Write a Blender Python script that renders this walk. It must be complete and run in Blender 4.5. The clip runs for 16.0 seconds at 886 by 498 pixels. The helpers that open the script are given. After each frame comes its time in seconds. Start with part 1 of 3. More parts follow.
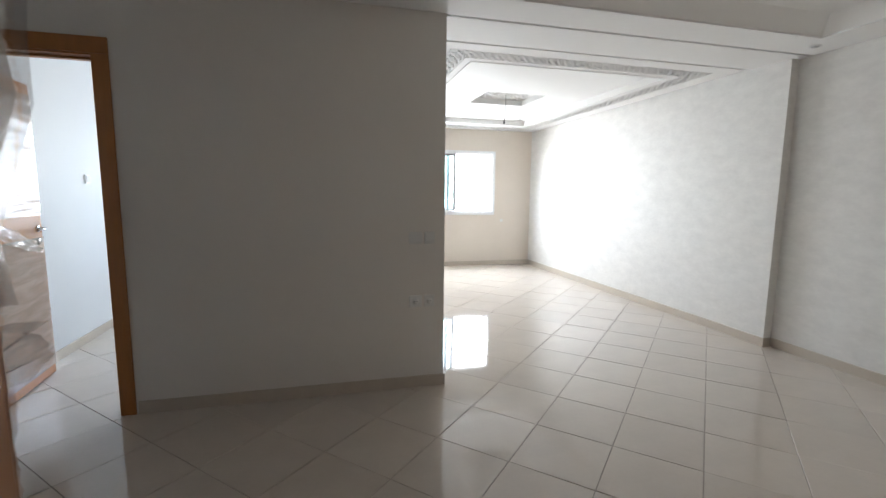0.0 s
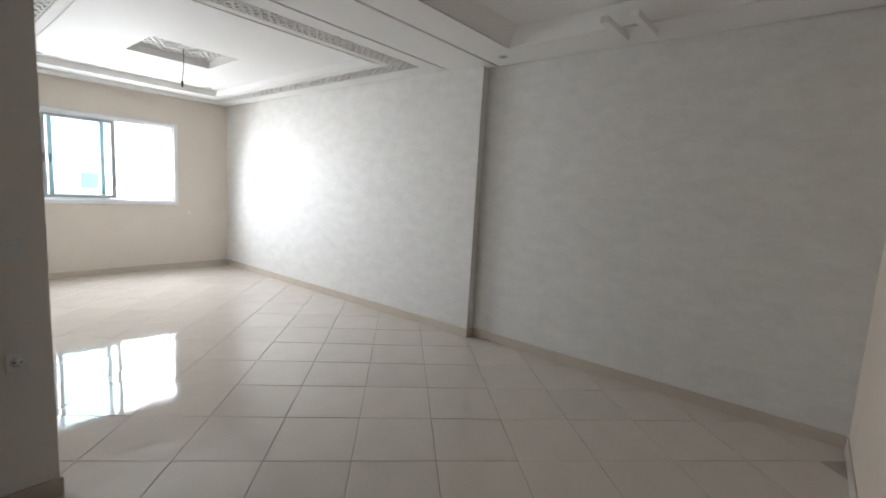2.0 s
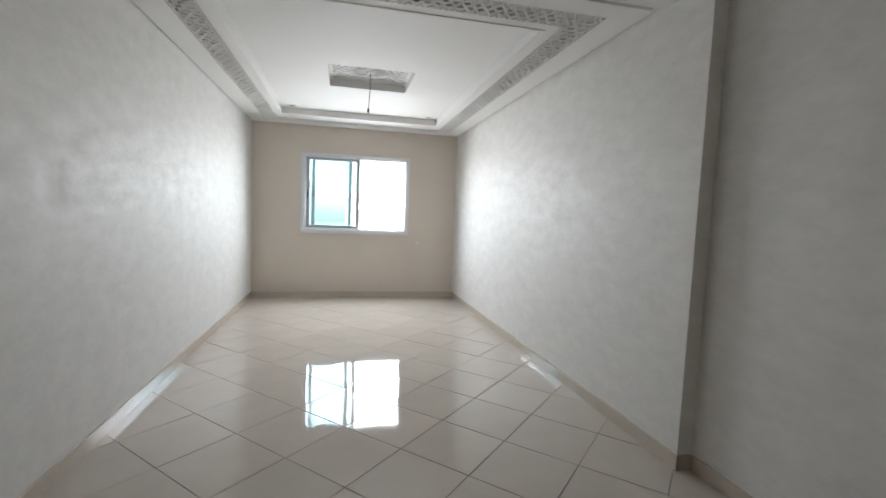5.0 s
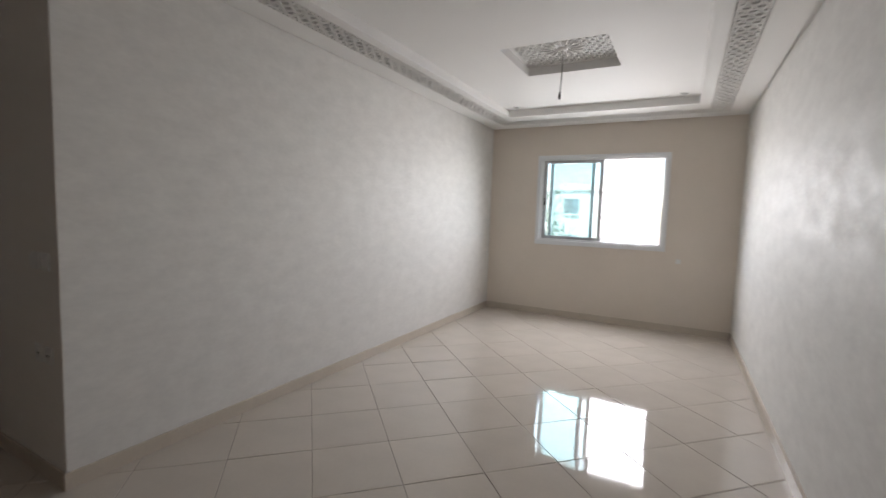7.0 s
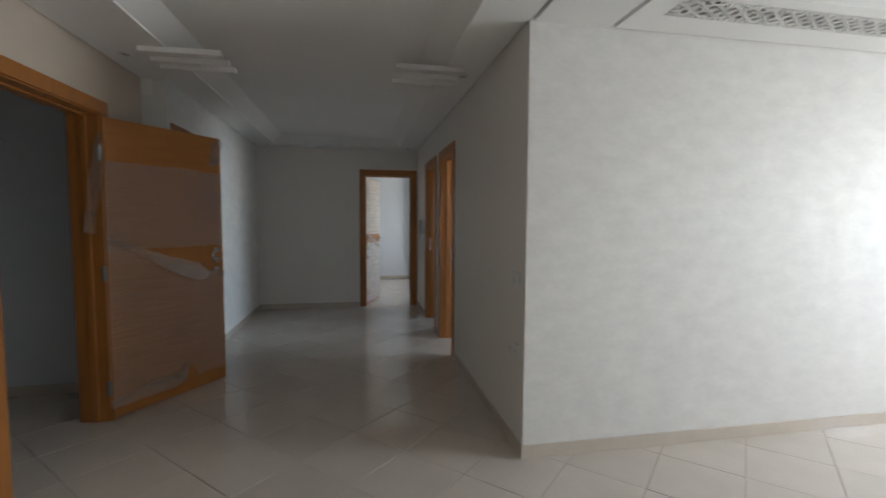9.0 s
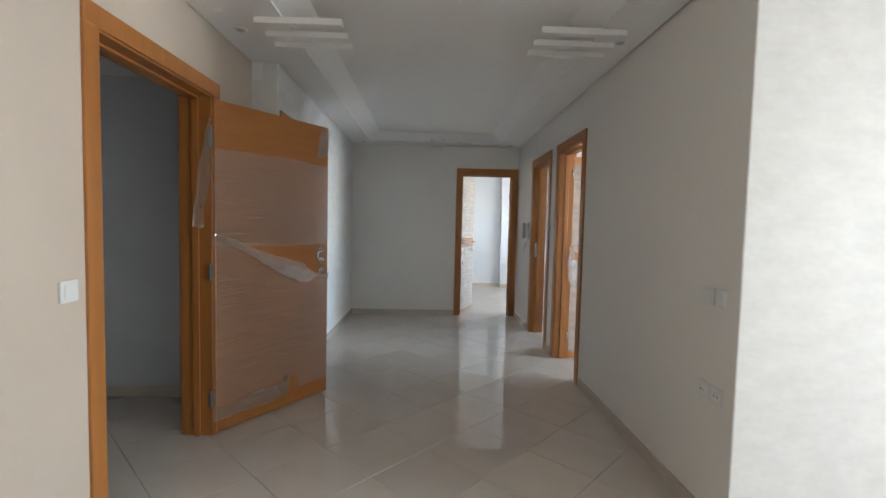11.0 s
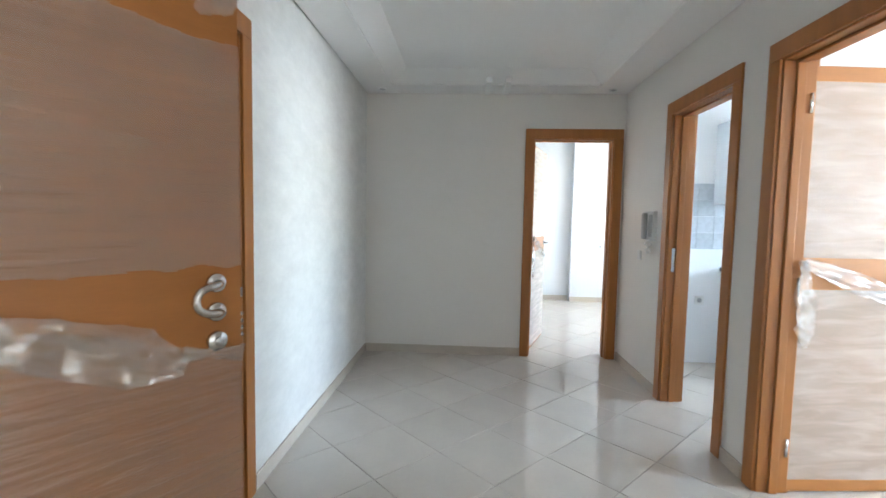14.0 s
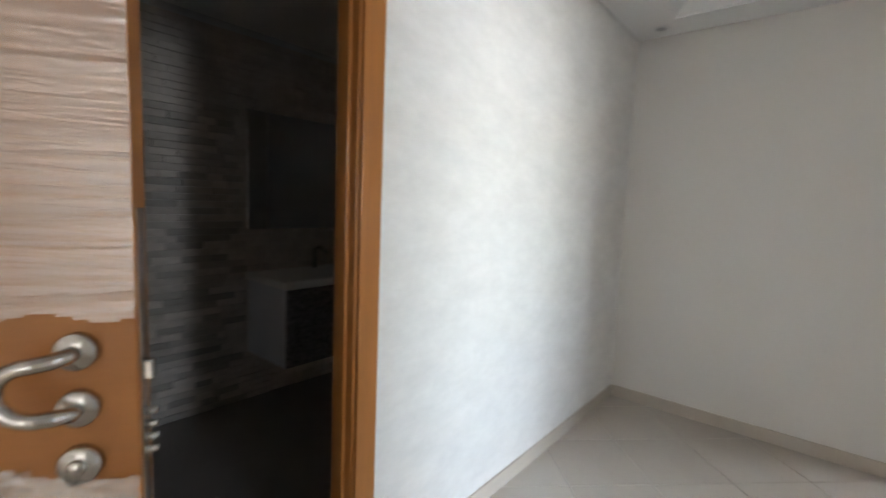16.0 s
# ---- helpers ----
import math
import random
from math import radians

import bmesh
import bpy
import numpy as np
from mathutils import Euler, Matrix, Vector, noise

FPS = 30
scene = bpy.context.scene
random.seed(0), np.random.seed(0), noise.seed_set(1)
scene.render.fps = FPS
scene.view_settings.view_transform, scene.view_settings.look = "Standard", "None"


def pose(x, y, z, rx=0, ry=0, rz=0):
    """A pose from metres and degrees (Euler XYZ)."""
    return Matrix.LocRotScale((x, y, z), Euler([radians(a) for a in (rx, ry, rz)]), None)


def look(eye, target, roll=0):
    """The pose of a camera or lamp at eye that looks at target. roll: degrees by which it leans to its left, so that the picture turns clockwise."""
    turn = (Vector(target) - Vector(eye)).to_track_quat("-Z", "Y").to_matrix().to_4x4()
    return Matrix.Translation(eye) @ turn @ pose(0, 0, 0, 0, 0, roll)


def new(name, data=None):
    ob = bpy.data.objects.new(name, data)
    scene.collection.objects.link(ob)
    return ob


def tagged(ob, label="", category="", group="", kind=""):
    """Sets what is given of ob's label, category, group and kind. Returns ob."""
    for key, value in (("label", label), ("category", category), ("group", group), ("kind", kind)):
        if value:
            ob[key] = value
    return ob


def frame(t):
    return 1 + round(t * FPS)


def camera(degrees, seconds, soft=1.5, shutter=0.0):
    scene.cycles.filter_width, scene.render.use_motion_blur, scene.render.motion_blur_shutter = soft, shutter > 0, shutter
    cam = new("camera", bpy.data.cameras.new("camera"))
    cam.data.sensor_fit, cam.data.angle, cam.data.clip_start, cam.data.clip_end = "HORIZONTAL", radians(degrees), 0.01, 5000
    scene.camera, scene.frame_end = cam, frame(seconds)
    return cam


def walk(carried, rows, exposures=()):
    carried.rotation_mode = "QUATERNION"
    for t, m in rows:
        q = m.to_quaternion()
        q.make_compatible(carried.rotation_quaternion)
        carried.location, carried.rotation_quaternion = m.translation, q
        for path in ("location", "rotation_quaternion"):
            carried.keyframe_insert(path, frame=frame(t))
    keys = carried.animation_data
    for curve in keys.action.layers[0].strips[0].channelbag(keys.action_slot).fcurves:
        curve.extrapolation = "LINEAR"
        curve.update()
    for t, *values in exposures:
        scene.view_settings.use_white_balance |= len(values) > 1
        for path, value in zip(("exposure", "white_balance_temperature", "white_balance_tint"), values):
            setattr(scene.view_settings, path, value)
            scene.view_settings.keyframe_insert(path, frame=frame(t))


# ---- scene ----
cam = camera(89.7, 16.0, soft=1.5, shutter=0.4)
PATH = [
    (0, (-0.752, -2.898, 1.336), (-0.26, -0.976, 1.084), 0.6),
    (0.5, (-0.722, -2.795, 1.326), (-0.255, -0.884, 1.073), 0.8),
    (1, (-0.625, -2.56, 1.35), (0.042, -0.692, 1.1), 1.5),
    (1.5, (-0.498, -2.34, 1.36), (0.751, -0.797, 1.116), 3.0),
    (2, (-0.342, -2.271, 1.339), (1.19, -1.01, 1.088), 3.3),
    (2.5, (-0.191, -2.217, 1.333), (1.355, -0.974, 1.081), 2.6),
    (3, (-0.055, -2.16, 1.323), (1.354, -0.764, 1.065), 1.6),
    (3.5, (0.228, -2.051, 1.32), (1.429, -0.47, 1.078), 2.4),
    (4, (0.549, -1.979, 1.311), (1.537, -0.252, 1.103), 1.9),
    (6.5, (2.183, -1.17, 1.245), (1.587, 0.732, 1.082), 2.8),
    (7, (2.391, -0.903, 1.319), (1.447, 0.852, 1.151), 1.9),
    (7.5, (2.533, -0.79, 1.31), (1.214, 0.703, 1.137), 2.7),
    (8, (2.503, -0.772, 1.329), (0.837, 0.32, 1.148), 2.1),
    (8.5, (2.424, -0.838, 1.377), (0.567, -0.115, 1.214), 1.3),
    (9, (2.367, -0.92, 1.383), (0.406, -0.55, 1.249), 0.3),
    (9.5, (2.335, -0.993, 1.374), (0.345, -0.829, 1.262), 0.2),
    (12, (1.058, -1.358, 1.315), (-0.938, -1.33, 1.194), 1.2),
    (12.5, (0.666, -1.33, 1.347), (-1.329, -1.334, 1.216), 1.0),
    (13, (0.301, -1.38, 1.317), (-1.695, -1.417, 1.194), 1.2),
    (13.5, (-0.138, -1.418, 1.336), (-2.131, -1.515, 1.199), 1.3),
    (14, (-0.482, -1.423, 1.299), (-2.474, -1.533, 1.163), 1.1),
    (14.5, (-0.84, -1.409, 1.333), (-2.828, -1.561, 1.172), 0.9),
    (15, (-1.172, -1.491, 1.325), (-3.16, -1.642, 1.161), 1.3),
    (15.5, (-1.417, -1.536, 1.283), (-3.319, -2.14, 1.145), 0.5),
    (16, (-1.512, -1.357, 1.331), (-3.036, -2.636, 1.127), 2.3),
]
EXPOSURES = [(0, 3.15, 6400, 12), (1, 3.0, 6450, 13), (1.5, 3.0, 6500, 15), (2, 2.65, 6500, 13), (2.5, 2.42, 6500, 13), (3.5, 2.38, 6500, 12), (4, 2.3, 6500, 12), (6.5, 1.92, 6700, 15), (7.5, 1.72, 7000, 19), (8.1, 1.82, 6700, 14), (8.5, 2.6, 6500, 11), (9, 2.78, 6450, 11), (9.5, 2.85, 6400, 11), (12, 4.6, 6400, 9), (13, 4.85, 6300, 6), (13.5, 4.75, 6400, 8), (14.5, 4.45, 6100, 9), (15, 4.43, 6200, 11), (15.5, 4.5, 6500, 13), (16, 4.5, 6800, 13)]
walk(cam, [(t, look(eye, target, roll)) for t, eye, target, roll in PATH], EXPOSURES)

# ---- world, sun, window light ----
world = bpy.data.worlds.new("world")
scene.world = world
world.use_nodes = True
wn = world.node_tree.nodes
sky = wn.new("ShaderNodeTexSky")
sky.sky_type = 'NISHITA'
sky.sun_disc = False
sky.sun_elevation, sky.sun_rotation = radians(52), radians(200)
wn["Background"].inputs[1].default_value = 0.15
world.node_tree.links.new(sky.outputs[0], wn["Background"].inputs[0])
sun = new("sun", bpy.data.lights.new("sun", 'SUN'))
sun.data.energy, sun.data.angle, sun.data.color = 4.0, radians(0.5), (1.0, 0.95, 0.87)
sun.matrix_world = look((-3, -8, 14), (0, 0, 0))


def window_light(name, eye, target, w, h, power, colour):
    ob = new(name, bpy.data.lights.new(name, 'AREA'))
    ob.data.shape, ob.data.size, ob.data.size_y, ob.data.energy, ob.data.color = 'RECTANGLE', w, h, power, colour
    ob.data.spread = radians(150)
    ob.matrix_world = look(eye, target)
    return ob


window_light("salon_sky_light", (1.45, 5.156, 1.56), (1.45, 0, -0.45), 1.45, 0.95, 16, (0.88, 0.945, 1.0))
window_light("bedroom_sky_light", (-1.3, 4.12, 1.55), (-1.3, 0, 1.0), 1.3, 1.2, 6.7, (0.76, 0.89, 1.0))
window_light("kitchen_sky_light", (-3.6, 3.22, 1.6), (-3.6, 0, 1.0), 1.0, 1.0, 3.4, (0.72, 0.87, 1.0))
window_light("far_room_sky_light", (-6.3, 2.22, 1.5), (-6.3, 0, 1.0), 1.7, 1.3, 2.5, (0.84, 0.94, 1.0))


# ---- materials ----
def mat(name, base, rough=0.5, metal=0.0, vary=0.06, scale=3.0, fine=60.0, bump=0.05, rough_vary=0.0, stretch=(1, 1, 1), ior=1.5, rnd=0.0, coat=0.0):
    """Base colour with two scales of mottling, fine relief and uneven gloss."""
    m = bpy.data.materials.new(name)
    m.use_nodes = True
    n, l = m.node_tree.nodes, m.node_tree.links
    p = n["Principled BSDF"]
    p.inputs["Metallic"].default_value, p.inputs["IOR"].default_value = metal, ior
    p.inputs["Coat Weight"].default_value = coat
    tc, mp = n.new("ShaderNodeTexCoord"), n.new("ShaderNodeMapping")
    mp.inputs["Scale"].default_value = stretch
    l.new(tc.outputs["Object"], mp.inputs[0])
    big, small = n.new("ShaderNodeTexNoise"), n.new("ShaderNodeTexNoise")
    big.inputs["Scale"].default_value, big.inputs["Detail"].default_value = scale, 6
    small.inputs["Scale"].default_value, small.inputs["Detail"].default_value = fine, 4
    for t in (big, small):
        l.new(mp.outputs[0], t.inputs["Vector"])
    add = n.new("ShaderNodeMath")
    add.operation = 'MULTIPLY_ADD'
    l.new(small.outputs[0], add.inputs[0])
    add.inputs[1].default_value = 0.35
    l.new(big.outputs[0], add.inputs[2])
    ramp = n.new("ShaderNodeMapRange")
    ramp.inputs[1].default_value, ramp.inputs[2].default_value = 0.4, 0.95
    ramp.inputs[3].default_value, ramp.inputs[4].default_value = 1 - vary, 1 + vary
    l.new(add.outputs[0], ramp.inputs[0])
    out = ramp.outputs[0]
    if rnd:
        oi, rr = n.new("ShaderNodeObjectInfo"), n.new("ShaderNodeMapRange")
        rr.inputs[3].default_value, rr.inputs[4].default_value = 1 - rnd, 1 + rnd
        l.new(oi.outputs["Random"], rr.inputs[0])
        mu = n.new("ShaderNodeMath")
        mu.operation = 'MULTIPLY'
        l.new(out, mu.inputs[0])
        l.new(rr.outputs[0], mu.inputs[1])
        out = mu.outputs[0]
    mix = n.new("ShaderNodeVectorMath")
    mix.operation = 'SCALE'
    mix.inputs[0].default_value = base
    l.new(out, mix.inputs["Scale"])
    l.new(mix.outputs[0], p.inputs["Base Color"])
    if rough_vary:
        r2 = n.new("ShaderNodeMapRange")
        r2.inputs[1].default_value, r2.inputs[2].default_value = 0.4, 0.95
        r2.inputs[3].default_value, r2.inputs[4].default_value = rough + rough_vary, max(0.02, rough - rough_vary)
        l.new(add.outputs[0], r2.inputs[0])
        l.new(r2.outputs[0], p.inputs["Roughness"])
    else:
        p.inputs["Roughness"].default_value = rough
    if bump:
        b = n.new("ShaderNodeBump")
        b.inputs["Strength"].default_value, b.inputs["Distance"].default_value = bump, 0.01
        l.new(add.outputs[0], b.inputs["Height"])
        l.new(b.outputs[0], p.inputs["Normal"])
    return m


M_pearl = mat("pearl_plaster", (0.77, 0.755, 0.725), 0.62, metal=0.06, vary=0.06, scale=6, fine=24, bump=0.06, rough_vary=0.10, stretch=(1, 1, 2.0))
M_paint = mat("cream_paint", (0.80, 0.77, 0.725), 0.55, vary=0.02, scale=1.5, fine=90, bump=0.05)
M_tan = mat("warm_beige_paint", (0.73, 0.655, 0.575), 0.55, vary=0.04, scale=2.5, fine=60, bump=0.08)
# entrance wall: cream paint, darkened to tan to stand in for shade
M_cream_shaded = mat("shaded_cream_paint", (0.60, 0.51, 0.42), 0.55, vary=0.04, scale=2.5, fine=60, bump=0.08)
M_white = mat("white_paint", (0.78, 0.79, 0.80), 0.6, vary=0.02, scale=1.5, fine=90, bump=0.04)
M_ceil = mat("ceiling_plaster", (0.86, 0.85, 0.83), 0.7, vary=0.02, scale=1.2, fine=80, bump=0.03)
M_gyps = mat("carved_gypsum", (0.80, 0.785, 0.76), 0.65, vary=0.05, scale=8, fine=120, bump=0.05)
M_tile = mat("beige_porcelain", (0.60, 0.54, 0.475), 0.05, vary=0.05, scale=4, fine=40, bump=0.006, rough_vary=0.025, rnd=0.03, ior=1.46)
M_grout = mat("grout", (0.38, 0.335, 0.29), 0.9, vary=0.15, scale=6, fine=200, bump=0.2)
M_base = mat("baseboard_tile", (0.60, 0.53, 0.45), 0.2, vary=0.06, scale=5, fine=60, bump=0.01, rnd=0.03)
M_wood = mat("varnished_beech", (0.40, 0.155, 0.038), 0.35, vary=0.14, scale=3.5, fine=30, bump=0.02, stretch=(6, 6, 0.5))
M_leaf = mat("beech_veneer", (0.44, 0.175, 0.045), 0.38, vary=0.10, scale=2.5, fine=24, bump=0.015, stretch=(1.2, 1.2, 7))
M_steel = mat("brushed_steel", (0.55, 0.54, 0.52), 0.25, metal=1.0, vary=0.06, scale=20, fine=200, bump=0.02)
M_alu = mat("white_aluminium", (0.78, 0.79, 0.80), 0.35, vary=0.02, scale=4, fine=100, bump=0.01)
# sash aluminium greyed so its stiles look backlit against the window
M_sash_backlit = mat("backlit_aluminium", (0.42, 0.43, 0.44), 0.4, vary=0.03, scale=4, fine=100, bump=0.01)
M_plast = mat("white_plastic", (0.76, 0.76, 0.74), 0.35, vary=0.02, scale=10, fine=100, bump=0.0)
M_dark = mat("black_plastic", (0.03, 0.03, 0.03), 0.4, vary=0.1, scale=10, fine=100, bump=0.0)
M_grey = mat("grey_plastic", (0.46, 0.46, 0.46), 0.4, vary=0.04, scale=10, fine=100, bump=0.0)
M_granite = mat("grey_granite", (0.20, 0.20, 0.21), 0.15, vary=0.6, scale=60, fine=220, bump=0.01)
M_cab = mat("white_lacquer", (0.74, 0.77, 0.80), 0.25, vary=0.015, scale=2, fine=60, bump=0.0)
M_splash = mat("blue_grey_tile", (0.48, 0.52, 0.56), 0.2, vary=0.12, scale=22, fine=60, bump=0.02, rnd=0.08)
M_mosaic = mat("slate_mosaic", (0.50, 0.46, 0.42), 0.35, vary=0.15, scale=14, fine=80, bump=0.05, rnd=0.32)
M_bath = mat("bath_floor", (0.25, 0.22, 0.20), 0.3, vary=0.1, scale=4, fine=50, bump=0.02)
M_land = mat("landing_paint", (0.66, 0.67, 0.68), 0.7, vary=0.05, scale=2, fine=70, bump=0.05)
M_ground = mat("dusty_ground", (0.38, 0.34, 0.28), 0.95, vary=0.2, scale=0.2, fine=6, bump=0.2)
M_facade = mat("pale_facade", (0.80, 0.78, 0.74), 0.8, vary=0.06, scale=0.5, fine=12, bump=0.05)
M_wdark = mat("dark_window", (0.22, 0.24, 0.26), 0.1, vary=0.1, scale=1, fine=10, bump=0.0)
M_bark = mat("bark", (0.14, 0.10, 0.07), 0.9, vary=0.3, scale=6, fine=30, bump=0.4)
M_foli = mat("foliage", (0.06, 0.11, 0.04), 0.6, vary=0.3, scale=2, fine=9, bump=0.0)
M_wire = mat("grey_wire", (0.16, 0.15, 0.14), 0.5, vary=0.1, scale=20, fine=90, bump=0.0)

M_mirror = bpy.data.materials.new("mirror")
M_mirror.use_nodes = True
M_mirror.node_tree.nodes["Principled BSDF"].inputs["Metallic"].default_value = 1.0
M_mirror.node_tree.nodes["Principled BSDF"].inputs["Roughness"].default_value = 0.03


def clear_mat(name, tint, gloss, share, rough=0.02, noisy=0.0, stretch=(1, 1, 1), body=None, relief=0.6):
    """See-through sheet: transparent, with a part of gloss and of milky body."""
    m = bpy.data.materials.new(name)
    m.use_nodes = True
    n, l = m.node_tree.nodes, m.node_tree.links
    n.remove(n["Principled BSDF"])
    tr, gl, mx = n.new("ShaderNodeBsdfTransparent"), n.new("ShaderNodeBsdfGlossy"), n.new("ShaderNodeMixShader")
    tr.inputs[0].default_value = (*tint, 1)
    gl.inputs["Color"].default_value = (*gloss, 1)
    gl.inputs["Roughness"].default_value = rough
    mx.inputs[0].default_value = share
    l.new(tr.outputs[0], mx.inputs[1])
    l.new(gl.outputs[0], mx.inputs[2])
    out = mx.outputs[0]
    if noisy:
        tc, mp, t, b = n.new("ShaderNodeTexCoord"), n.new("ShaderNodeMapping"), n.new("ShaderNodeTexNoise"), n.new("ShaderNodeBump")
        mp.inputs["Scale"].default_value = stretch
        l.new(tc.outputs["Object"], mp.inputs[0])
        l.new(mp.outputs[0], t.inputs["Vector"])
        t.inputs["Scale"].default_value, t.inputs["Detail"].default_value, t.inputs["Distortion"].default_value = noisy, 6, 0.6
        b.inputs["Strength"].default_value, b.inputs["Distance"].default_value = relief, 0.02
        l.new(t.outputs[0], b.inputs["Height"])
        l.new(b.outputs[0], gl.inputs["Normal"])
        df, m2, mr = n.new("ShaderNodeBsdfDiffuse"), n.new("ShaderNodeMixShader"), n.new("ShaderNodeMapRange")
        df.inputs[0].default_value = (0.76, 0.69, 0.62, 1)
        mr.inputs[1].default_value, mr.inputs[2].default_value = 0.38, 0.68
        mr.inputs[3].default_value, mr.inputs[4].default_value = body[0], body[1]
        l.new(t.outputs[0], mr.inputs[0])
        l.new(mr.outputs[0], m2.inputs[0])
        l.new(out, m2.inputs[1])
        l.new(df.outputs[0], m2.inputs[2])
        out = m2.outputs[0]
    l.new(out, n["Material Output"].inputs[0])
    return m


M_glass = clear_mat("window_glass", (0.79, 0.89, 0.90), (0.9, 0.95, 0.95), 0.08)
M_film = clear_mat("stretch_film", (0.97, 0.96, 0.95), (1, 1, 1), 0.24, 0.12, 4.0, (1.0, 1.0, 13.0), (0.05, 0.16), 0.32)
M_wrap = clear_mat("dense_stretch_film", (0.97, 0.96, 0.95), (1, 1, 1), 0.12, 0.2, 4.0, (0.9, 0.9, 5.0), (0.34, 0.46), 0.12)
# far room door film: glare painted in as a nearly opaque white body
M_glare_film = clear_mat("glare_white_stretch_film", (0.97, 0.96, 0.95), (1, 1, 1), 0.20, 0.2, 5.0, (0.9, 0.9, 7.0), (0.72, 0.92), 0.3)
M_flap = clear_mat("crumpled_film", (0.97, 0.96, 0.95), (1, 1, 1), 0.24, 0.10, 9.0, (1, 1, 1.5), (0.10, 0.32), 0.5)


# ---- builders ----
def mesh_of(name, bm, material, smooth=False):
    me = bpy.data.meshes.new(name)
    bmesh.ops.recalc_face_normals(bm, faces=bm.faces[:])
    bm.to_mesh(me)
    bm.free()
    me.materials.append(material)
    if smooth:
        for f in me.polygons:
            f.use_smooth = True
    return me


def part(name, bm, material, parent=None, label="", smooth=False):
    ob = new(name, mesh_of(name, bm, material, smooth))
    if parent is not None:
        ob.parent = parent
    return tagged(ob, label)


def thing(name, label, category, group="", m=None):
    ob = tagged(new(name), label, category, group)
    if m is not None:
        ob.matrix_basis = m
    return ob


def setting(name, bm, material, label, category):
    return tagged(part(name, bm, material), label, category, kind="structure")


def box(bm, x0, x1, y0, y1, z0, z1, bevel=0.0):
    m = Matrix.LocRotScale(((x0 + x1) / 2, (y0 + y1) / 2, (z0 + z1) / 2), None, (abs(x1 - x0), abs(y1 - y0), abs(z1 - z0)))
    made = bmesh.ops.create_cube(bm, size=1.0, matrix=m)
    if bevel:
        edges = list({e for v in made["verts"] for e in v.link_edges})
        bmesh.ops.bevel(bm, geom=edges, offset=bevel, segments=2, affect='EDGES', profile=0.5)
    return bm


def boxes(*dims, bevel=0.0):
    bm = bmesh.new()
    for d in dims:
        box(bm, *d, bevel=bevel)
    return bm


def ring(bm, outer, inner, z0, z1):
    a, b, c, d = outer
    e, f, g, h = inner
    for q in ((a, b, c, g), (a, b, h, d), (a, e, g, h), (f, b, g, h)):
        if q[1] - q[0] > 1e-4 and q[3] - q[2] > 1e-4:
            box(bm, *q, z0, z1)


def tube(bm, points, r, sides=10, taper=None):
    """A round bar along points."""
    pts = [Vector(p) for p in points]
    rows = []
    for i, p in enumerate(pts):
        d = (pts[min(i + 1, len(pts) - 1)] - pts[max(i - 1, 0)]).normalized()
        u = d.orthogonal().normalized() if not rows else (side - d * side.dot(d)).normalized()
        side = u
        v = d.cross(u)
        rr = r * (taper[i] if taper else 1)
        rows.append([bm.verts.new(p + (u * math.cos(k * math.tau / sides) + v * math.sin(k * math.tau / sides)) * rr) for k in range(sides)])
    for a, b in zip(rows, rows[1:]):
        for k in range(sides):
            bm.faces.new((a[k], a[(k + 1) % sides], b[(k + 1) % sides], b[k]))
    bm.faces.new(rows[0])
    bm.faces.new(rows[-1])
    return bm


def disc(bm, centre, axis, r, depth, sides=24):
    c, a = Vector(centre), Vector(axis).normalized()
    return tube(bm, [c, c + a * depth * 0.75, c + a * depth], r, sides, [1, 1, 0.9])


TOP = 2.80


def wall_along_x(name, x0, x1, y0, y1, holes, material, label):
    """A wall that runs along x; holes are (x0, x1, z0, z1)."""
    bm, x = bmesh.new(), x0
    for a, b, lo, hi in sorted(holes):
        box(bm, x, a, y0, y1, -0.1, TOP)
        if lo > 0:
            box(bm, a, b, y0, y1, -0.1, lo)
        box(bm, a, b, y0, y1, hi, TOP)
        x = b
    box(bm, x, x1, y0, y1, -0.1, TOP)
    return setting(name, bm, material, label, "wall")


def wall_along_y(name, y0, y1, x0, x1, holes, material, label):
    bm, y = bmesh.new(), y0
    for a, b, lo, hi in sorted(holes):
        box(bm, x0, x1, y, a, -0.1, TOP)
        if lo > 0:
            box(bm, x0, x1, a, b, -0.1, lo)
        box(bm, x0, x1, a, b, hi, TOP)
        y = b
    box(bm, x0, x1, y, y1, -0.1, TOP)
    return setting(name, bm, material, label, "wall")


# ---- large structure ----
DH = 2.07
P, C, W = "pearly off-white satin plaster wall", "plain cream painted wall", "white painted wall"
wall_along_y("wall_salon_west", 0.003, 5.106, -0.15, 0.0, [], M_pearl, P)


def prism(foot, z0, z1):
    bm = bmesh.new()
    lo, hi = [[bm.verts.new((x, y, z)) for x, y in foot] for z in (z0, z1)]
    n = len(foot)
    bm.faces.new(lo)
    bm.faces.new(hi)
    for i in range(n):
        bm.faces.new((lo[i], lo[(i + 1) % n], hi[(i + 1) % n], hi[i]))
    return bm


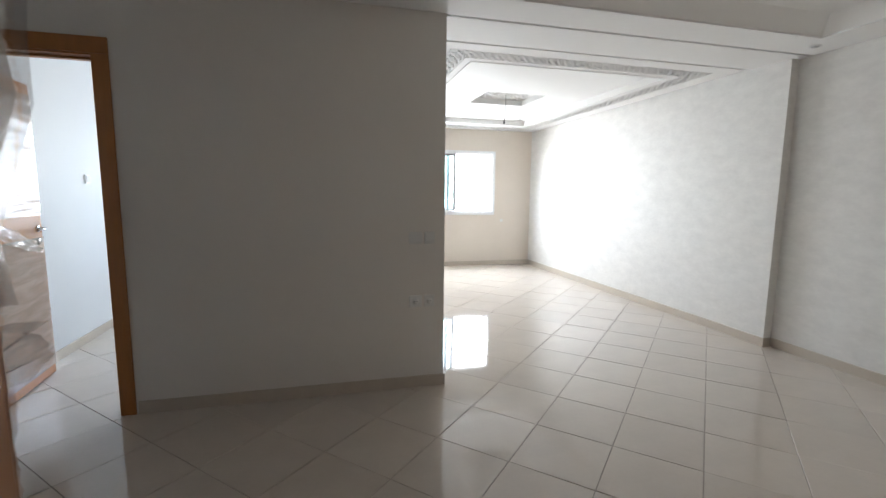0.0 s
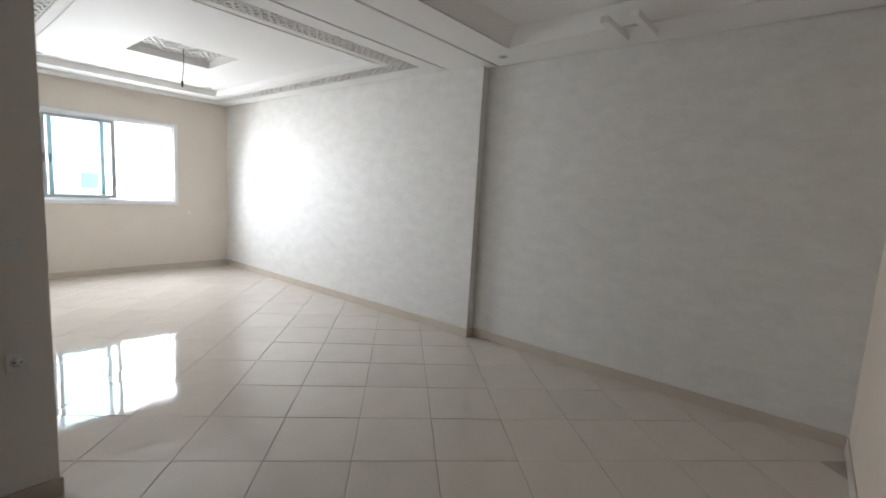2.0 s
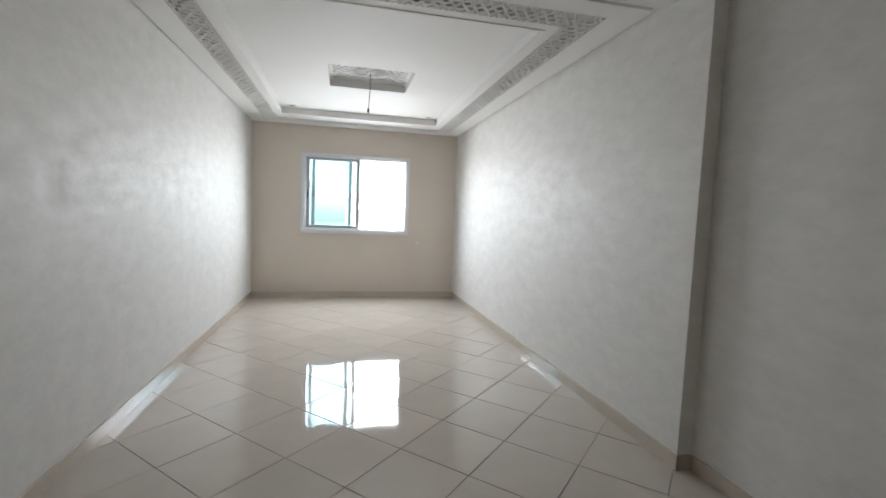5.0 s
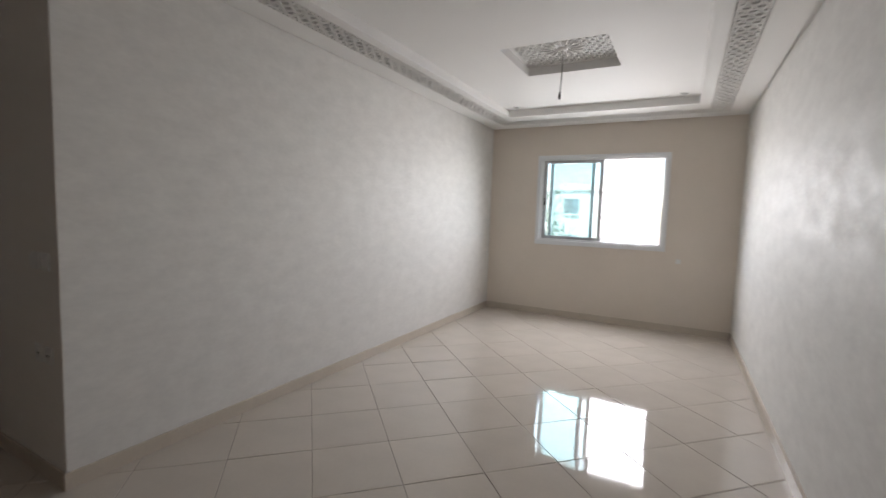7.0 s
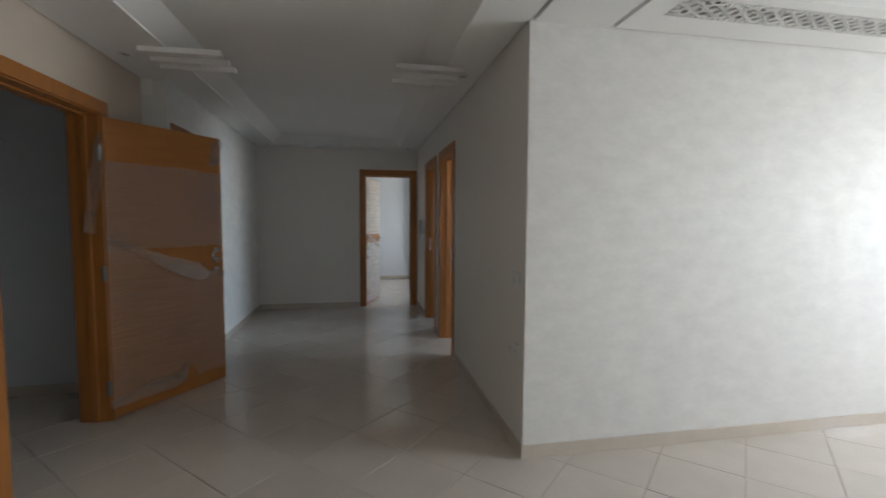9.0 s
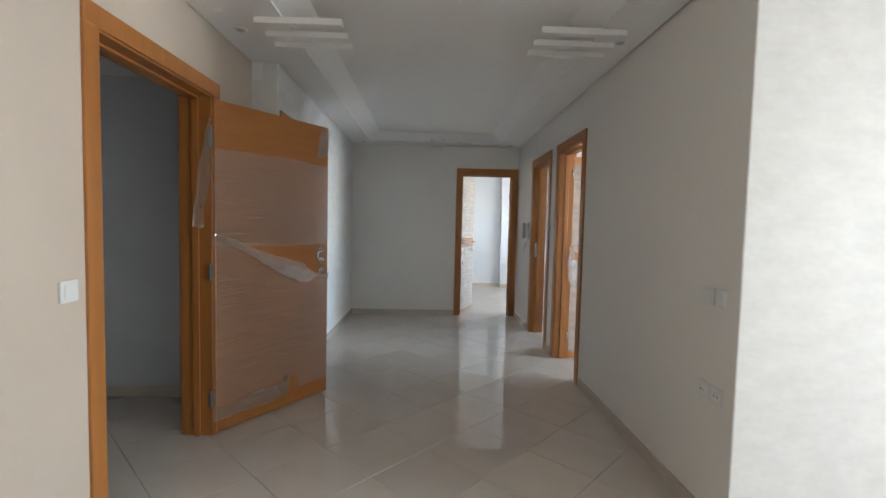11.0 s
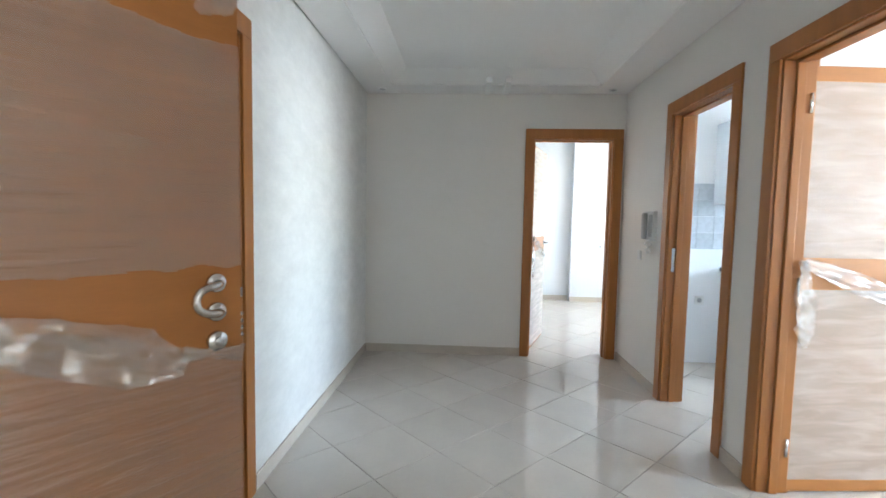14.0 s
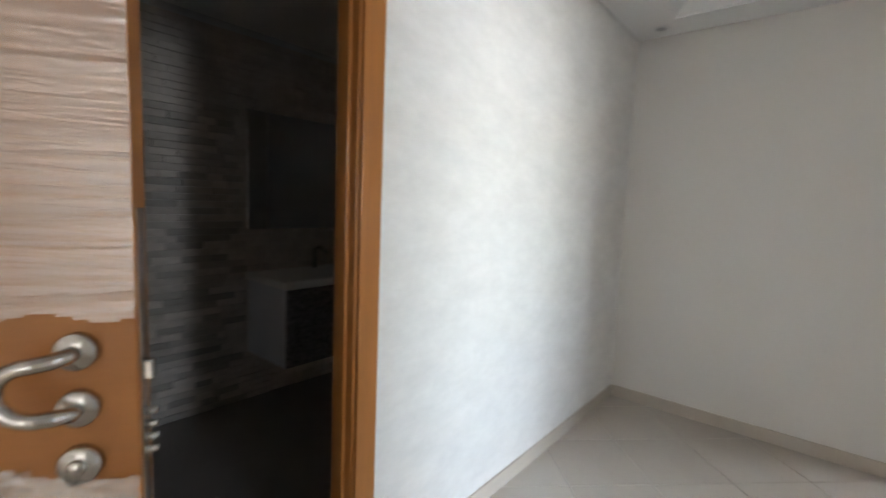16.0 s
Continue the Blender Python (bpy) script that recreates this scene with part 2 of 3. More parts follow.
EN, ES, EH = 2.925, 2.985, 3.06  # the east wall leans a little in plan: its face at the window, at the opening, and in the hall
setting("wall_salon_east", prism([(EN, 5.106), (ES - 0.005, 0.55), (ES - 0.005, 0.54), (ES - 0.014, 0.54), (ES - 0.010, 0.115), (3.25, 0.115), (3.25, 5.106)], -0.1, TOP), M_pearl, P, "wall")
wall_along_y("wall_hall_east", -2.85, 0.115, EH, 3.25, [], M_pearl, P)
wall_along_x("wall_salon_north", -0.15, 3.25, 4.908, 5.106, [(0.70, 2.17, 0.985, 2.05)], M_tan, "warm beige wall around the sliding window")
wall_along_x("wall_hall_north", -4.71, -0.003, 0.0, 0.15, [(-3.755, -3.015, 0, DH), (-2.67, -1.96, 0, DH)], M_paint, C)
wall_along_y("wall_hall_west", -2.55, 0.15, -4.86, -4.712, [(-0.84, -0.085, 0, DH)], M_paint, C)
wall_along_x("wall_entrance", -1.55, 3.25, -2.765, -2.58, [(-0.965, -0.028, 0, DH)], M_cream_shaded, "cream painted wall beside the entrance, its shade put into the colour")
wall_along_x("wall_bathroom", -4.86, -1.55, -2.50, -2.40, [(-2.37, -1.67, 0, DH)], M_pearl, P)
setting("wall_return", boxes((-1.70, -1.551, -2.765, -2.501, -0.1, TOP)), M_pearl, "short plaster return beside the entrance", "wall")
# rooms behind the doors
wall_along_y("wall_bedroom_west", 0.15, 4.1, -2.95, -2.83, [], M_white, W)
wall_along_x("wall_bedroom_north", -2.95, -0.15, 3.95, 4.1, [(-1.95, -0.65, 0.95, 2.15)], M_white, W)
wall_along_y("wall_kitchen_west", 0.15, 3.2, -4.86, -4.71, [], M_white, W)
wall_along_x("wall_kitchen_north", -4.86, -2.95, 3.05, 3.2, [(-4.1, -3.1, 1.1, 2.1)], M_white, W)
wall_along_y("wall_far_room_west", -2.6, 2.2, -8.0, -7.86, [], M_white, W)
setting("wall_far_column", boxes((-7.86, -7.74, 0.24, 2.05, -0.1, TOP)), M_white, "white painted projecting column", "wall")
wall_along_x("wall_far_room_north", -8.0, -4.86, 2.05, 2.2, [(-7.15, -5.45, 0.85, 2.15)], M_white, W)
wall_along_x("wall_far_room_south", -8.0, -4.86, -2.6, -2.45, [], M_white, W)
wall_along_y("wall_far_room_east", 0.15, 2.05, -4.88, -4.862, [], M_white, W)
wall_along_x("wall_bathroom_south", -4.0, -1.55, -4.27, -4.13, [], M_land, "dark bathroom wall behind the mosaic")
wall_along_y("wall_bathroom_west", -4.27, -2.50, -4.0, -3.86, [], M_land, "dim bathroom side wall")
wall_along_y("wall_landing_west", -4.27, -2.765, -1.70, -1.552, [], M_land, "grey stairwell landing wall")
wall_along_x("wall_landing_south", -1.552, 1.2, -4.27, -4.13, [], M_land, "grey stairwell landing wall")
wall_along_y("wall_landing_east", -4.27, -2.765, 1.2, 1.35, [], M_land, "grey stairwell landing wall")

# ceilings
ZC = 2.46
G = 0.011
bm = bmesh.new()
box(bm, 0.0, 3.06, 0.0, 4.909, ZC + 0.16, TOP)
ring(bm, (0.0, 3.06, 0.47, 4.909), (0.20, 2.735, 0.66, 4.67), ZC + 0.03, ZC + 0.16)
ring(bm, (G, 2.93 - G, 0.50, 4.909 - G), (0.20, 2.735, 0.66, 4.67), ZC, ZC + 0.031)
ring(bm, (0.20, 2.735, 0.66, 4.67), (0.39, 2.545, 0.85, 4.48), ZC + 0.10, ZC + 0.16)
ring(bm, (0.39, 2.545, 0.85, 4.48), (0.48, 2.445, 0.95, 4.20), ZC, ZC + 0.16)
ring(bm, (0.48, 2.445, 0.95, 4.20), (1.095, 1.86, 2.29, 2.99), ZC + 0.07, ZC + 0.16)
box(bm, 1.095, 1.86, 2.29, 2.99, ZC + 0.155, ZC + 0.16)
box(bm, 0.0, 3.06, 0.03, 0.47, ZC, ZC + 0.16)
box(bm, 0.0, 3.06, 0.0, 0.03, ZC + 0.03, ZC + 0.16)
setting("ceiling_salon", bm, M_ceil, "white plaster tray ceiling with carved bands", "ceiling")
bm = bmesh.new()
box(bm, -4.713, EH, -2.585, 0.0, ZC + 0.16, TOP)
ring(bm, (-4.713, EH, -2.585, 0.0), (-4.45, 2.70, -2.12, -0.31), ZC + 0.03, ZC + 0.16)
ring(bm, (-4.713 + G, EH - G, -2.40 + G, 0.0 - G), (-4.45, 2.70, -2.12, -0.31), ZC, ZC + 0.031)
box(bm, -1.55 + G, EH - G, -2.58 + G, -2.40 + G, ZC, ZC + 0.031)
box(bm, 0.0, EH - G, -G, 0.0, ZC, ZC + 0.031)
box(bm, -4.45, 2.70, -2.12, -0.31, ZC + 0.10, ZC + 0.16)
# sloping cove inside the tray, above a small lip
lo, hi = [[bm.verts.new((x, y, z)) for x, y in ((-4.45 + d, -2.12 + d), (2.70 - d, -2.12 + d), (2.70 - d, -0.31 - d), (-4.45 + d, -0.31 - d))] for d, z in ((0.0, ZC + 0.012), (0.15, ZC + 0.0985))]
back = [bm.verts.new((v.co.x, v.co.y, ZC + 0.1005)) for v in lo]
for i in range(4):
    j = (i + 1) % 4
    bm.faces.new((lo[i], lo[j], hi[j], hi[i]))
    bm.faces.new((lo[i], lo[j], back[j], back[i]))
setting("ceiling_hall", bm, M_ceil, "white plaster hall ceiling with a raised tray", "ceiling")
setting("ceiling_bedroom", boxes((-2.95, -0.15, 0.15, 4.1, 2.62, TOP)), M_ceil, "plain white bedroom ceiling", "ceiling")
setting("ceiling_kitchen", boxes((-4.86, -2.95, 0.15, 3.2, 2.52, TOP)), M_ceil, "plain white kitchen ceiling", "ceiling")
setting("ceiling_far_room", boxes((-8.0, -4.86, -2.6, 2.2, 2.55, TOP)), M_ceil, "plain white ceiling of the far room", "ceiling")
setting("ceiling_bathroom", boxes((-4.0, -1.55, -4.27, -2.50, 2.34, TOP)), M_ceil, "low bathroom ceiling", "ceiling")
setting("ceiling_landing", boxes((-1.56, 1.35, -4.27, -2.73, 2.6, TOP)), M_ceil, "stairwell landing ceiling", "ceiling")
# never in view: added above the ceilings to block sun and sky
setting("sun_block_slab", boxes((-8.05, 3.3, -4.32, 5.156, TOP, TOP + 0.2)), M_ceil, "unseen slab added over the flat to keep the sun out", "roof")

# grout bed under the tiles
floor = setting("floor", boxes((-8.0, 3.25, -4.27, 5.106, -0.12, -0.0035)), M_grout, "beige glossy porcelain tile floor laid diagonally", "floor")
setting("floor_bathroom", boxes((-3.86, -1.70, -4.13, -2.505, -0.01, 0.012)), M_bath, "dark bathroom floor", "floor")


# skirting
def skirting(runs):
    for x0, x1, y0, y1 in runs:
        bm = bmesh.new()
        box(bm, x0, x1, y0, y1, -0.003, 0.078, bevel=0.003)
        setting("baseboard", bm, M_base, "beige tile skirting along the wall", "baseboard")


T = 0.011
skirting([(0.0, T, 0.0 - T, 4.896), (T, 2.91, 4.908 - T, 4.908), (EH - T, EH, -2.57, 0.104),
          (ES - 0.02, EH - T, 0.104, 0.115), (-1.88, -0.0, -T, 0.0), (-2.945, -2.75, -T, 0.0), (-4.70, -3.825, -T, 0.0),
          (-4.712, -4.712 + T, -2.39, -0.91), (-4.70, -2.45, -2.40, -2.40 + T), (0.041, 3.04, -2.58, -2.58 + T), (-1.54, -1.034, -2.58, -2.58 + T),
          (-1.551, -1.551 + T, -2.568, -2.40), (-2.83, -2.83 + T, 0.16, 3.94), (-2.81, -0.16, 3.95 - T, 3.95), (-7.86, -7.86 + T, -2.44, 0.23),
          (-7.74, -7.74 + T, 0.24, 2.04), (-1.552, -1.552 + T, -4.12, -2.775)])

setting("baseboard", prism([(EN, 4.896), (ES - 0.004, 0.55), (ES - 0.010, 0.104), (ES - 0.022, 0.104), (ES - 0.025, 0.54), (EN - T, 4.896)], -0.003, 0.078), M_base, "beige tile skirting along the wall", "baseboard")


# ---- doors ----
def door_frame(name, along, a, b, face0, face1, label):
    """Jambs, head and architraves round an opening from a to b in a wall between face0 and face1."""
    top, width, lip, thick = DH, 0.08, 0.014, 0.02
    fr = tagged(thing(name, label, "door frame"), kind="structure")

    def piece(nm, u0, u1, v0, v1, z0, z1):
        d = (u0, u1, v0, v1, z0, z1) if along == 'x' else (v0, v1, u0, u1, z0, z1)
        part(nm, boxes(d, bevel=0.003), M_wood, fr)
    piece("jamb", a, a + thick, face0 + 0.001, face1 - 0.001, 0.0, top - thick)
    piece("jamb", b - thick, b, face0 + 0.001, face1 - 0.001, 0.0, top - thick)
    piece("head", a, b, face0 + 0.001, face1 - 0.001, top - thick, top)
    mid = (face0 + face1) / 2
    piece("stop", a + thick, a + thick + 0.013, mid - 0.02, mid + 0.02, 0.0, top - thick - 0.013)
    piece("stop", b - thick - 0.013, b - thick, mid - 0.02, mid + 0.02, 0.0, top - thick - 0.013)
    piece("stop", a + thick, b - thick, mid - 0.02, mid + 0.02, top - thick - 0.013, top - thick)
    for f0, f1 in ((face0 - lip, face0 + 0.0005), (face1 - 0.0005, face1 + lip)):
        piece("architrave", a - width + 0.012, a + 0.012, f0, f1, 0.0, top - 0.012)
        piece("architrave", b - 0.012, b + width - 0.012, f0, f1, 0.0, top - 0.012)
        piece("architrave", a - width + 0.012, b + width - 0.012, f0, f1, top - 0.0118, top + width - 0.006)
    return fr


F = "varnished beech door frame with flat architraves"
door_frame("door_frame_entrance", 'x', -0.965, -0.028, -2.765, -2.58, F + " of the entrance")
door_frame("door_frame_bathroom", 'x', -2.37, -1.67, -2.50, -2.40, F + " of the dark bathroom")
door_frame("door_frame_bedroom", 'x', -2.67, -1.96, 0.0, 0.15, F + " of the bright bedroom")
door_frame("door_frame_kitchen", 'x', -3.755, -3.015, 0.0, 0.15, F + " of the kitchen")
door_frame("door_frame_far_room", 'y', -0.84, -0.085, -4.86, -4.712, F + " at the end of the hall")


def film_sheet(w, h, nx, nz, wave, seed, cut=None):
    """A wrinkled film sheet in the x-z plane; cut(x, z) drops torn places."""
    bm = bmesh.new()
    grid = [[None] * (nz + 1) for _ in range(nx + 1)]
    for i in range(nx + 1):
        for k in range(nz + 1):
            x, z = w * i / nx, h * k / nz
            s = min(1.0, max(0.0, (x / w - 0.35) / 0.3))
            amp = wave * (0.15 + 0.85 * s * s * (3 - 2 * s))
            d = amp * (0.6 + 0.7 * noise.noise(Vector((x * 2.6 + seed, z * 38, seed))))
            d += amp * 0.6 * noise.noise(Vector((x * 4, z * 95 + seed, 3.1)))
            grid[i][k] = bm.verts.new((x, -abs(d), z))
    for i in range(nx):
        for k in range(nz):
            if cut is None or not cut(w * (i + 0.5) / nx, h * (k + 0.5) / nz):
                bm.faces.new((grid[i][k], grid[i + 1][k], grid[i + 1][k + 1], grid[i][k + 1]))
    loose = [v for v in bm.verts if not v.link_faces]
    bmesh.ops.delete(bm, geom=loose, context='VERTS')
    return bm


def flap(bm, path, widths, lift, seed):
    """A crumpled ribbon of film hanging along a path in the x-z plane, off the door's face."""
    rows, cols = len(path), 9
    fine = []
    for i in range((rows - 1) * 8 + 1):
        s = i / 8
        j = min(int(s), rows - 2)
        f = s - j
        x, z = (path[j][c] * (1 - f) + path[j + 1][c] * f for c in (0, 1))
        wd = widths[j] * (1 - f) + widths[j + 1] * f
        dx, dz = path[j + 1][0] - path[j][0], path[j + 1][1] - path[j][1]
        ln = math.hypot(dx, dz)
        fine.append([bm.verts.new((x - dz / ln * wd * (k / (cols - 1) - 0.5), -lift * (0.35 + 0.65 * abs(math.sin(k * 1.7 + i * 0.35)) + 0.5 * noise.noise(Vector((k * 0.8, i * 0.5, seed)))),
                                   z + dx / ln * wd * (k / (cols - 1) - 0.5) + 0.008 * noise.noise(Vector((k, i * 0.7, seed + 5))))) for k in range(cols)])
    for a, b in zip(fine, fine[1:]):
        for k in range(cols - 1):
            bm.faces.new((a[k], a[k + 1], b[k + 1], b[k]))
    return bm


def lever(parent, x, z, side, y):
    """Lever handle and keyhole rose on a door face at y; side is the way the lever points."""
    h = part("handle", tube(disc(bmesh.new(), (x, y, z), (0, -1, 0), 0.024, 0.01), [(x, y, z), (x, y - 0.045, z), (x + side * 0.015, y - 0.052, z), (x + side * 0.11, y - 0.052, z)], 0.008), M_steel, parent, "steel lever handle", True)
    part("keyhole_rose", disc(bmesh.new(), (x, y, z - 0.09), (0, -1, 0), 0.022, 0.008), M_steel, h, "", True)


def hinges(parent, x, y):
    for z in (0.22, 1.0, 1.85):
        part("hinge", tube(bmesh.new(), [(x, y, z - 0.045), (x, y, z + 0.045)], 0.009), M_steel, parent, "steel hinge", True)


# entrance door, hinged at its local origin, leaf along +x, seen face at y = 0
ang = math.degrees(math.atan2(-2.064 + 2.583, -1.702 + 0.95))
entrance = thing("entrance_door", "open beech veneer entrance door half wrapped in torn stretch film", "door", m=pose(-0.95, -2.583, 0.008, 0, 0, ang))
LW = 0.914
part("leaf", boxes((0.0, LW, 0.0, 0.045, 0.0, 2.035), bevel=0.002), M_leaf, entrance)


def turned(bm):
    """Measured from the hinge instead of the free edge."""
    for v in bm.verts:
        v.co.x = LW - v.co.x
    return bm


# x runs from the free edge (0) to the hinge (LW)
part("stretch_film", turned(film_sheet(LW, 1.17, 50, 260, 0.008, 1.7, lambda x, z: z > 0.83 + 0.32 * (x / LW) + 0.012 * noise.noise(Vector((x * 12, 1, 1))) or z < 0.05 + 0.05 * noise.noise(Vector((x * 5, 3, 1))) or (abs(x - 0.33) < 0.06 and z < 0.17 - 1.5 * abs(x - 0.33)))), M_film, entrance, "wrinkled clear stretch film", True).location = (0, -0.002, 0.06)
part("stretch_film", turned(film_sheet(LW, 0.72, 50, 160, 0.008, 5.2, lambda x, z: z > 0.70 + 0.02 * noise.noise(Vector((x * 4, 1, 7))) or z < 0.10 + 0.012 * noise.noise(Vector((x * 14, 4, 1))))), M_film, entrance, "wrinkled clear stretch film", True).location = (0, -0.002, 1.05)
part("film_flap", turned(flap(bmesh.new(), [(LW, 1.23), (0.70, 1.14), (0.48, 1.03), (0.27, 0.95), (0.16, 0.90)], [0.03, 0.05, 0.10, 0.15, 0.05], 0.03, 2.0)), M_flap, entrance, "crumpled strip of torn film", True).location = (0, -0.003, 0)
part("film_flap", turned(flap(bmesh.new(), [(0.16, 0.93), (0.08, 0.915), (0.0, 0.90)], [0.04, 0.025, 0.05], 0.012, 8.0)), M_flap, entrance, "crumpled strip of torn film", True).location = (0, -0.003, 0)
part("film_flap", turned(flap(bmesh.new(), [(0.0, 2.02), (0.05, 1.95), (0.06, 1.86), (0.11, 1.80)], [0.05, 0.10, 0.11, 0.02], 0.012, 4.0)), M_flap, entrance, "torn film over the top corner", True).location = (0, -0.003, 0)
part("film_flap", turned(flap(bmesh.new(), [(LW, 0.10), (0.6, 0.13), (0.42, 0.12), (0.36, 0.22)], [0.05, 0.11, 0.10, 0.03], 0.014, 6.0)), M_flap, entrance, "crumpled strip of torn film", True).location = (0, -0.003, 0)
hx = LW - 0.07
for z in (1.114, 1.035):
    part("handle_rose", disc(bmesh.new(), (hx, 0, z - 0.008), (0, -1, 0), 0.026, 0.012, 28), M_steel, entrance, "round steel rose", True)
pull = [(hx, 0.0, 1.106), (hx, -0.025, 1.106), (hx - 0.012, -0.038, 1.104)]
pull += [(hx - 0.030 - 0.040 * math.sin(a), -0.046, 1.0665 + 0.0355 * math.cos(a)) for a in [i * math.pi / 10 for i in range(11)]]
pull += [(hx - 0.012, -0.038, 1.029), (hx, -0.025, 1.027), (hx, 0.0, 1.027)]
part("pull_handle", tube(bmesh.new(), pull, 0.0105, 12), M_steel, entrance, "curved steel pull handle", True)
lock = part("lock_rose", disc(bmesh.new(), (hx, 0, 0.947), (0, -1, 0), 0.027, 0.014, 28), M_steel, entrance, "round steel lock rose", True)
part("lock_cylinder", disc(bmesh.new(), (hx, -0.012, 0.947), (0, -1, 0), 0.012, 0.010, 16), M_steel, lock, "", True)
strip = part("lock_strip", boxes((LW - 0.001, LW + 0.002, 0.010, 0.034, 0.72, 1.30), bevel=0.001), M_steel, entrance, "steel multipoint lock strip")
part("latch", boxes((LW, LW + 0.014, 0.014, 0.030, 1.055, 1.083), bevel=0.002), M_steel, strip)
for z in (0.945, 0.965, 0.985, 1.005):
    part("bolt", tube(bmesh.new(), [(LW, 0.022, z), (LW + 0.016, 0.022, z)], 0.006), M_steel, strip, "", True)
for z in (0.22, 1.0, 1.8):
    part("hinge", boxes((-0.022, 0.006, -0.014, 0.006, z - 0.05, z + 0.05), bevel=0.004), M_wire, entrance, "dark steel hinge")

hang = thing("film_scrap", "strip of torn stretch film hanging from the entrance frame", "plastic film")
part("film_strip", flap(bmesh.new(), [(0.03, 1.87), (0.012, 1.72), (-0.015, 1.5), (-0.05, 1.22)], [0.015, 0.05, 0.075, 0.06], 0.02, 12.0), M_flap, hang, "", True)
hang.matrix_basis = pose(-0.930, -2.598, 0.06, 0, 0, 90)


def wrapped_door(name, hinge, degrees, w, label, film, sheets):
    d = thing(name, label, "door", m=pose(hinge[0], hinge[1], 0.008, 0, 0, degrees))
    part("leaf", boxes((0.0, w, 0.0, 0.04, 0.0, 2.02), bevel=0.002), M_leaf, d)
    for face_y, flip in ((0.0, False), (0.04, True)):
        for z0, h, sd in sheets:
            bm = film_sheet(w, h, 40, 80, 0.005, sd + face_y * 50)
            if flip:
                bmesh.ops.transform(bm, matrix=Matrix.Translation((w, 0, 0)) @ Matrix.Rotation(math.pi, 4, 'Z'), verts=bm.verts[:])
            part("stretch_film", bm, film, d, "wrinkled clear stretch film", True).location = (0, face_y + (0.002 if flip else -0.002), z0)
    lever(d, w - 0.06, 1.05, -1, 0.0)
    bm = tube(disc(bmesh.new(), (w - 0.06, 0.04, 1.05), (0, 1, 0), 0.024, 0.01), [(w - 0.06, 0.04, 1.05), (w - 0.06, 0.085, 1.05), (w - 0.075, 0.092, 1.05), (w - 0.17, 0.092, 1.05)], 0.008)
    part("handle", bm, M_steel, d, "steel lever handle", True)
    part("film_flap", flap(bmesh.new(), [(0.0, 1.12), (0.22, 1.04), (0.45, 0.96), (0.62, 0.90)], [0.05, 0.10, 0.09, 0.03], 0.03, 21.0), M_flap, d, "crumpled strip of torn film", True).location = (0, -0.003, 0)
    part("film_flap", flap(bmesh.new(), [(0.02, 1.13), (0.03, 0.98), (0.045, 0.82), (0.05, 0.72)], [0.03, 0.09, 0.10, 0.03], 0.035, 27.0), M_flap, d, "crumpled strip of torn film", True).location = (-0.02, -0.003, 0)
    hinges(d, -0.004, -0.004)
    return d


wrapped_door("bedroom_door", (-2.655, 0.135), 95.0, 0.70, "open beech veneer door wrapped in stretch film", M_wrap, ((0.06, 0.93, 3.0), (1.14, 0.81, 9.0)))
wrapped_door("far_room_door", (-4.845, -0.815), 160.0, 0.72, "open door of the far room wrapped in film, its glare painted white", M_glare_film, ((0.02, 0.96, 3.0), (1.12, 0.89, 9.0)))

# strike plate of the kitchen frame
sp = thing("strike_plate", "steel strike plate in the kitchen door jamb", "strike plate")
part("plate", boxes((-3.7352, -3.733, 0.03, 0.055, 0.95, 1.12), bevel=0.0008), M_steel, sp)

# ---- salon window ----
win = tagged(thing("window_1", "white aluminium sliding window, one half open", "window"), kind="structure")
for d in ((0.655, 2.215, 4.886, 4.914, 0.935, 0.990), (0.655, 2.215, 4.886, 4.914, 2.045, 2.085), (0.655, 0.705, 4.886, 4.914, 0.990, 2.045), (2.165, 2.215, 4.886, 4.914, 0.990, 2.045)):
    part("window_trim", boxes(d, bevel=0.004), M_alu, win)
for d in ((0.70, 2.17, 4.916, 5.036, 0.986, 1.010), (0.70, 2.17, 4.916, 5.036, 2.025, 2.049), (0.701, 0.725, 4.916, 5.036, 1.010, 2.025), (2.145, 2.169, 4.916, 5.036, 1.010, 2.025)):
    part("window_frame", boxes(d, bevel=0.002), M_alu, win)
for x0, x1, y in ((0.727, 1.478, 4.936), (0.80, 1.37, 4.981)):
    k = 0.048
    sash = part("sash", boxes((x0, x0 + k, y, y + 0.03, 1.012, 2.023), (x1 - k, x1, y, y + 0.03, 1.012, 2.023), (x0 + k, x1 - k, y, y + 0.03, 1.012, 1.050), (x0 + k, x1 - k, y, y + 0.03, 1.985, 2.023)), M_sash_backlit, win)
    pane = part("pane", boxes((x0 + k, x1 - k, y + 0.012, y + 0.018, 1.050, 1.985)), M_glass, sash, "greenish glass pane")
    pane.visible_shadow = False
    part("pull", boxes((x0 + 0.014, x0 + 0.030, y - 0.006, y + 0.001, 1.44, 1.54), bevel=0.002), M_dark, sash, "black sash latch")
part("window_sill", boxes((0.66, 2.21, 5.026, 5.156, 0.955, 0.985), bevel=0.004), M_base, win)

